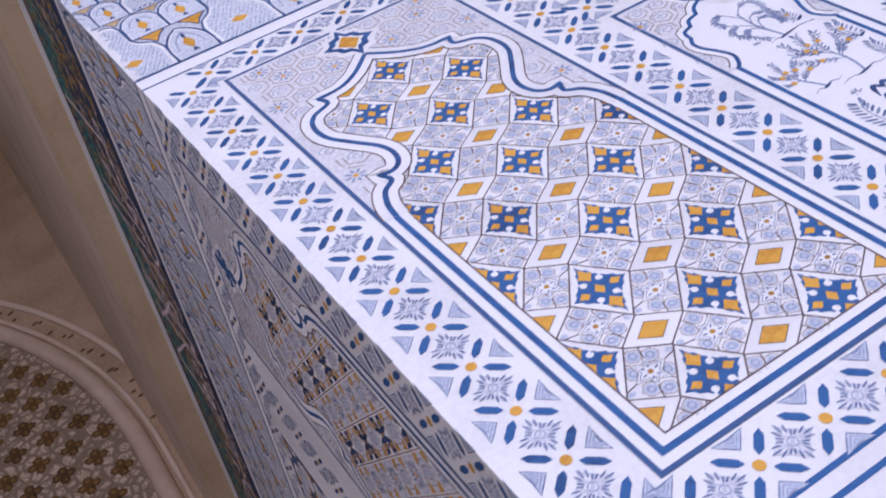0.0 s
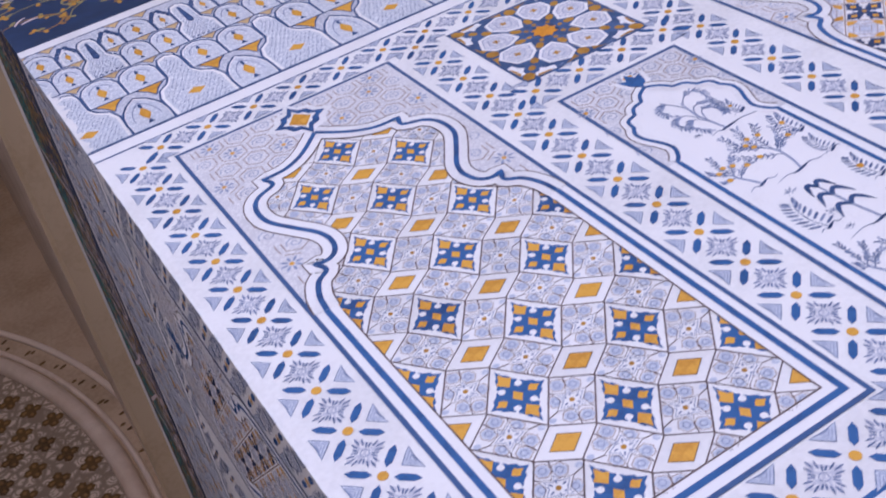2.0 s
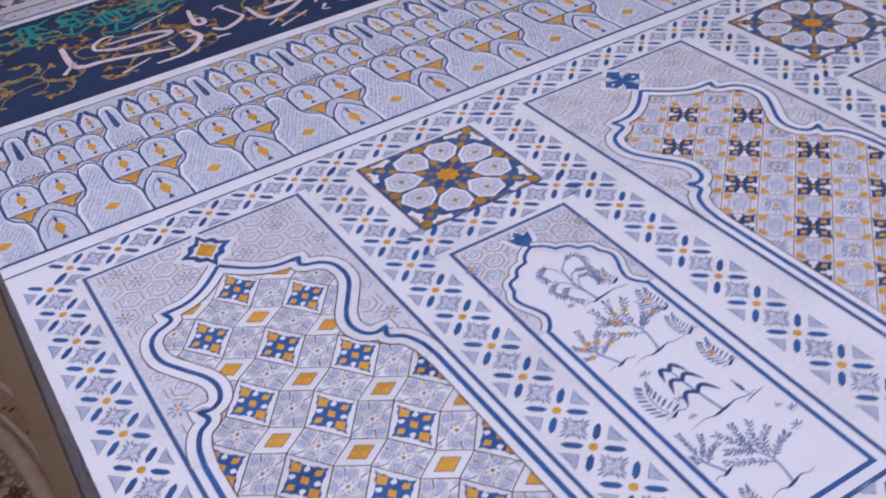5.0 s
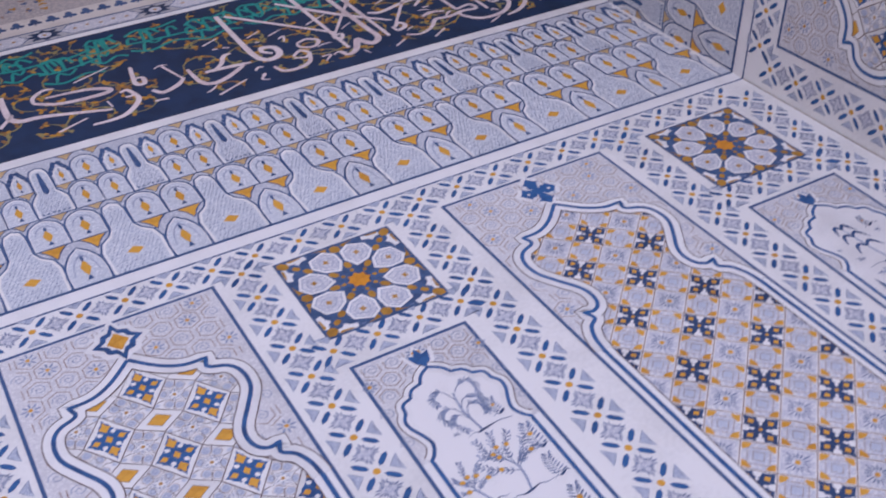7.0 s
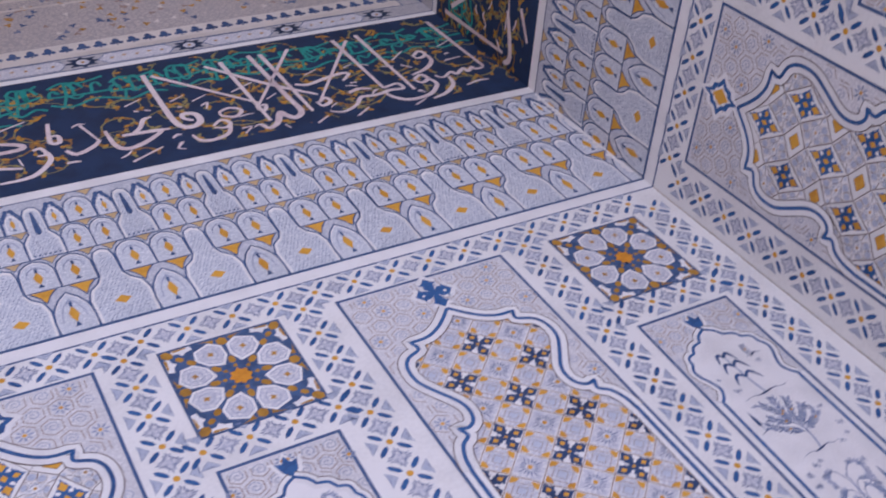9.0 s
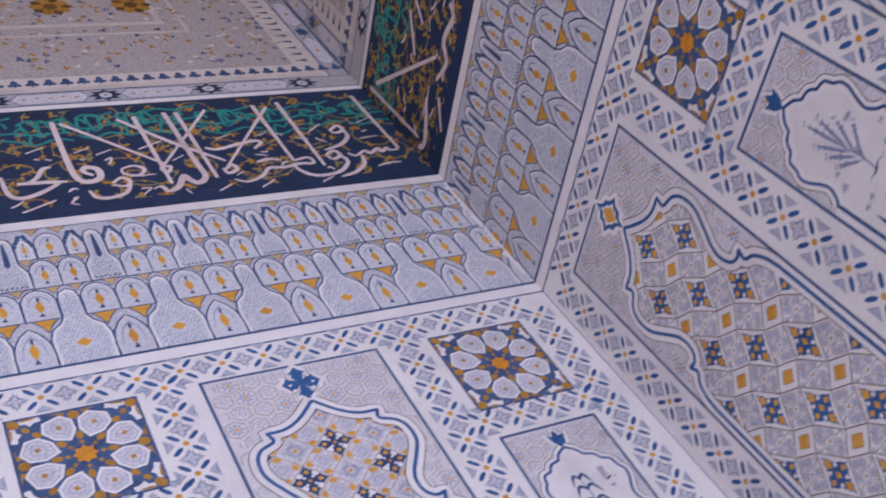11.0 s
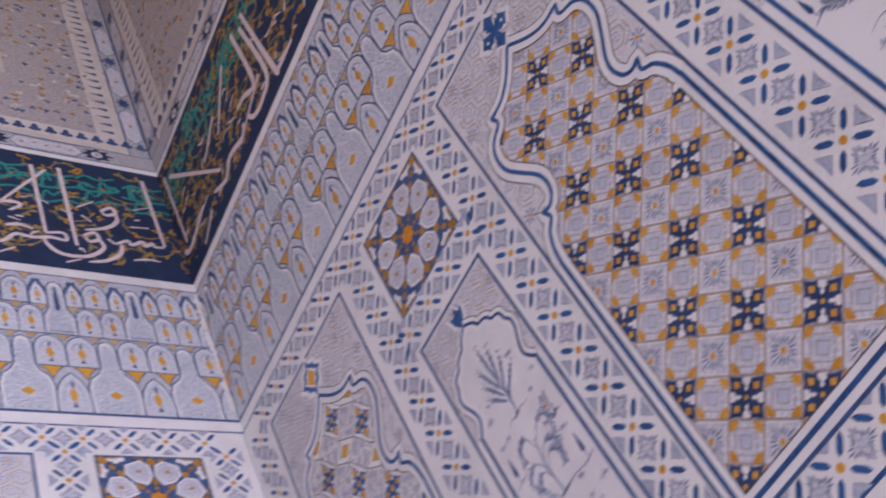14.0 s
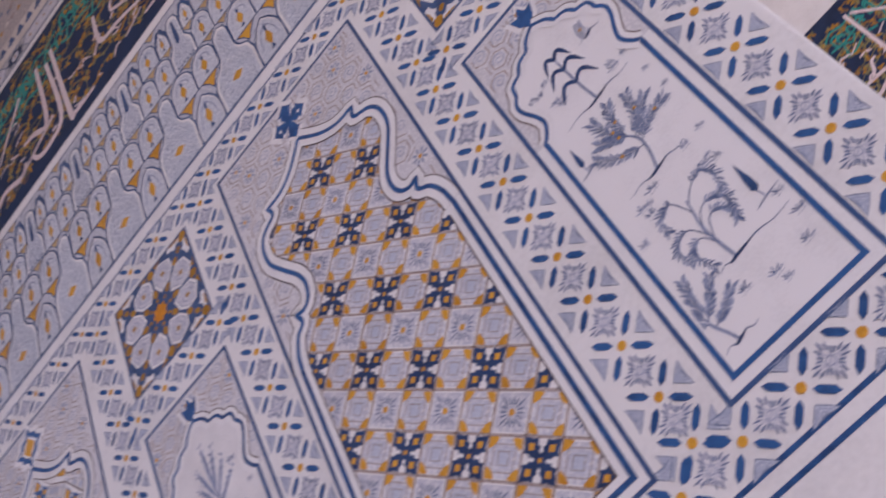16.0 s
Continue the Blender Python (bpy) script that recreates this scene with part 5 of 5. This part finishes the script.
PEN_SHIFT = {"wall_north": 0.0, "wall_east": 1.05, "wall_west": 3.2}
NARROWED = {("wall_north", 1): 0.036, ("wall_north", 3): 0.010}
PLAN_N = (((0.232, 1.068, -2.394, "lozenge", 0.0), (1.314, 1.836, -2.412, "", 0.027), (2.098, 2.947, -2.40, "cross", 0.0), (3.213, 3.737, -2.42, "", 0.045)),
          ((0.124, 0.0, 14), (1.190, 0.011, 14), (1.957, 0.022, 14), (3.087, 0.020, 14), (3.866, 0.030, 14)), -2.487)
PLAN_E = (((0.255, 1.098, -2.42, "lozenge", -0.014), (1.362, 1.866, -2.43, "", -0.033), (2.089, 2.920, -2.438, "cross", 0.0), (3.149, 3.630, -2.430, "", 0.0)),
          ((0.125, -0.018, 14), (1.236, -0.012, 14), (1.978, -0.008, 14), (3.034, 0.0, 14), (3.722, 0.0, 13)), -2.506)
PLAN_W = (((2.92, 3.77, -2.41, "cross", 0.0), (4.02, 4.54, -2.41, "", 0.0), (4.80, 5.65, -2.41, "lozenge", 0.0), (5.91, 6.43, -2.41, "", 0.0), (6.98, 7.83, -2.41, "cross", 0.0)),
          ((2.79, 0.0, 14), (3.895, 0.0, 14), (4.67, 0.0, 14), (5.78, 0.0, 14), (6.70, 0.0, 14), (7.925, 0.0, 14)), -2.487)
dress(north, 4.0, PLAN_N, 0.881, 11)
dress(east, 3.84, PLAN_E, 0.722, 23, -0.128, last=0.142)
upper_tier(north, 4.0, True, TOP)
upper_tier(east, 3.84, False, TOP)
dress(west, 8.004, PLAN_W, 0.3, 37)

# ---------------------------------------------------------------- the halls round the bay
floor = tagged(new("floor", solid("floor", -13, 6, -9, 8.4, -0.3, 0, STONE, 0)), "worn stone floor", "floor", kind="structure")
ground = tagged(new("ground", solid("ground", -400, 400, -800, -9.01, -0.5, -0.15, EARTH, 0)), "dry open ground", "ground", kind="structure")


def block(name, label, *size):
    return tagged(new(name, solid(name, *size)), label, name.split("_")[0], kind="structure")


block("ceiling", "pale plaster ceiling", -4.0, 6, -9, 0.0, ZW + TOP, ZW + TOP + 0.3, BEIGE, 0.0)
for over in (block("cornice", "plain beige cornice over the wall", 0, 7.99, 2.522, 2.75, -0.4, 0.15, CORNICE, 0.03),
             block("wall_upper_west", "plain beige wall over the cornice", 0, 8.0, 2.752, 17.5, -0.4, 0.0, BEIGE, 0.0)):
    over.matrix_world = west.matrix_world.copy()
block("wall_far_west", "beige plaster wall", -13.4, -13, -9, 8.4, 0, ZW + 18, BEIGE, 0.0)
hall_east = wall("wall_hall_east", "plaster wall with a navy inscription band", (4.9, 0, ZW), (0, -1, 0), (-1, 0, 0), 8.9, TOP)
inscription(hall_east, 8.9, 2.6, 51)
block("wall_hall_north", "beige plaster wall", 0.41, 4.9, 0.0, 0.4, 0, ZW + TOP, BEIGE, 0.0)
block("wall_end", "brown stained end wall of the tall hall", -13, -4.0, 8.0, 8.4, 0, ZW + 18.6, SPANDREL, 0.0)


def arch_line(r, n=24):
    """Right half of a pointed arch on the end wall, from its spring up to the crown."""
    cx, spring = -12.43, ZW + 7.0
    a1 = math.acos(min(1, (-8.5 - cx) / r))
    return [(cx + r * math.cos(a1 * i / n), spring + r * math.sin(a1 * i / n)) for i in range(n + 1)]


# Made-up high roof over the hall, run out to y -13 to block the sun.
def vault():
    right = [(-4.0, ZW + 2.0), (-4.0, ZW + 16.6), (-4.25, ZW + 17.4), (-5.0, ZW + 18.0), (-8.5, ZW + 18.3)]
    line = right + [(-17.0 - x, z) for x, z in reversed(right[:-1])]
    verts, faces = [], []
    n = len(line)
    for y in (-13.0, 7.998):
        verts += [(x, y, z) for x, z in line]
        verts += [(-8.5 + (x + 8.5) * 1.08, y, z + 0.4) for x, z in line]
    for i in range(n - 1):
        faces += [(i, i + 1, 2 * n + i + 1, 2 * n + i), (n + i, 3 * n + i, 3 * n + i + 1, n + i + 1),
                  (i, n + i, n + i + 1, i + 1), (2 * n + i, 2 * n + i + 1, 3 * n + i + 1, 3 * n + i)]
    me = bpy.data.meshes.new("vault")
    me.from_pydata(verts, [], faces)
    me.materials.append(BEIGE)
    me.polygons.foreach_set("use_smooth", [True] * len(me.polygons))
    return tagged(new("vault", me), "beige coved roof added to keep the sun out", "ceiling", kind="structure")


vault()


def rib(name, r, depth, y, label):
    cu = bpy.data.curves.new(name, "CURVE")
    cu.dimensions, cu.bevel_depth, cu.bevel_resolution, cu.use_fill_caps = "3D", depth, 3, True
    right = [(-12.43 + r, ZW - 4.9)] + arch_line(r, 30)
    line = right + [(-17.0 - x, z) for x, z in reversed(right[:-1])]
    sp = cu.splines.new("POLY")
    sp.points.add(len(line) - 1)
    for q, (x, z) in zip(sp.points, line):
        q.co = (x, y, z, 1)
    cu.materials.append(BAND2)
    return tagged(new(name, cu), label, "trim", kind="structure")


rib("trim_arch_inner", 7.85, 0.13, 7.97, "pale rounded arch moulding")
rib("trim_arch_band", 8.06, 0.04, 7.99, "thin pale arch moulding")
rib("trim_arch_outer", 8.40, 0.05, 7.98, "pale rounded arch moulding")

end = new("painted_tympanum", None)
end.matrix_world = Matrix(((1, 0, 0, -8.5), (0, 0, -1, 8.0), (0, 1, 0, ZW), (0, 0, 0, 1)))
tagged(end, "pale tympanum with rows of umber blossoms on the end wall", "wall painting", kind="structure")
k = Ink()
half = [(x + 8.5, z - ZW) for x, z in arch_line(7.80)]
k.poly([(half[0][0], -4.0)] + half + [(-x, z) for x, z in reversed(half[:-1])] + [(-half[0][0], -4.0)], TYMP, 0.004)
part("ground_wash", k, end, "pale drawn ground")
b = Ink()
for q in range(4):
    b.petal(0, 0, TAU * q / 4, 0.0, 0.165, 0.064, UMBER, 0.008)
    b.petal(0, 0, TAU * q / 4, 0.05, 0.125, 0.028, TAWNY, 0.012)
blossom = b.mesh("blossom")
for r in range(26):
    for c in range(18):
        x, z = -3.9 + c * 0.44 + (r % 2) * 0.22, 2.2 + r * 0.40
        xa = abs(x) - 8.5
        if (xa + 12.43) ** 2 + max(0, z - 7.0) ** 2 < 7.58 ** 2:
            part("blossom", blossom, end, "", x, z)
for i in range(34):
    a = 0.03 + i * 0.030 + 0.012 * math.sin(i * 2.4)
    for rr in ((8.22, 8.17, 8.27)[i % 3],):
        x, z = -12.43 + rr * math.cos(a) + 8.5, 7.0 + rr * math.sin(a)
        if x > 0:
            part("ochre_spot", Ink().disc(0, 0, 0.045 + 0.02 * (i % 2), 0.030, UMBER, 0.006, 7, a), end, "", x, z)
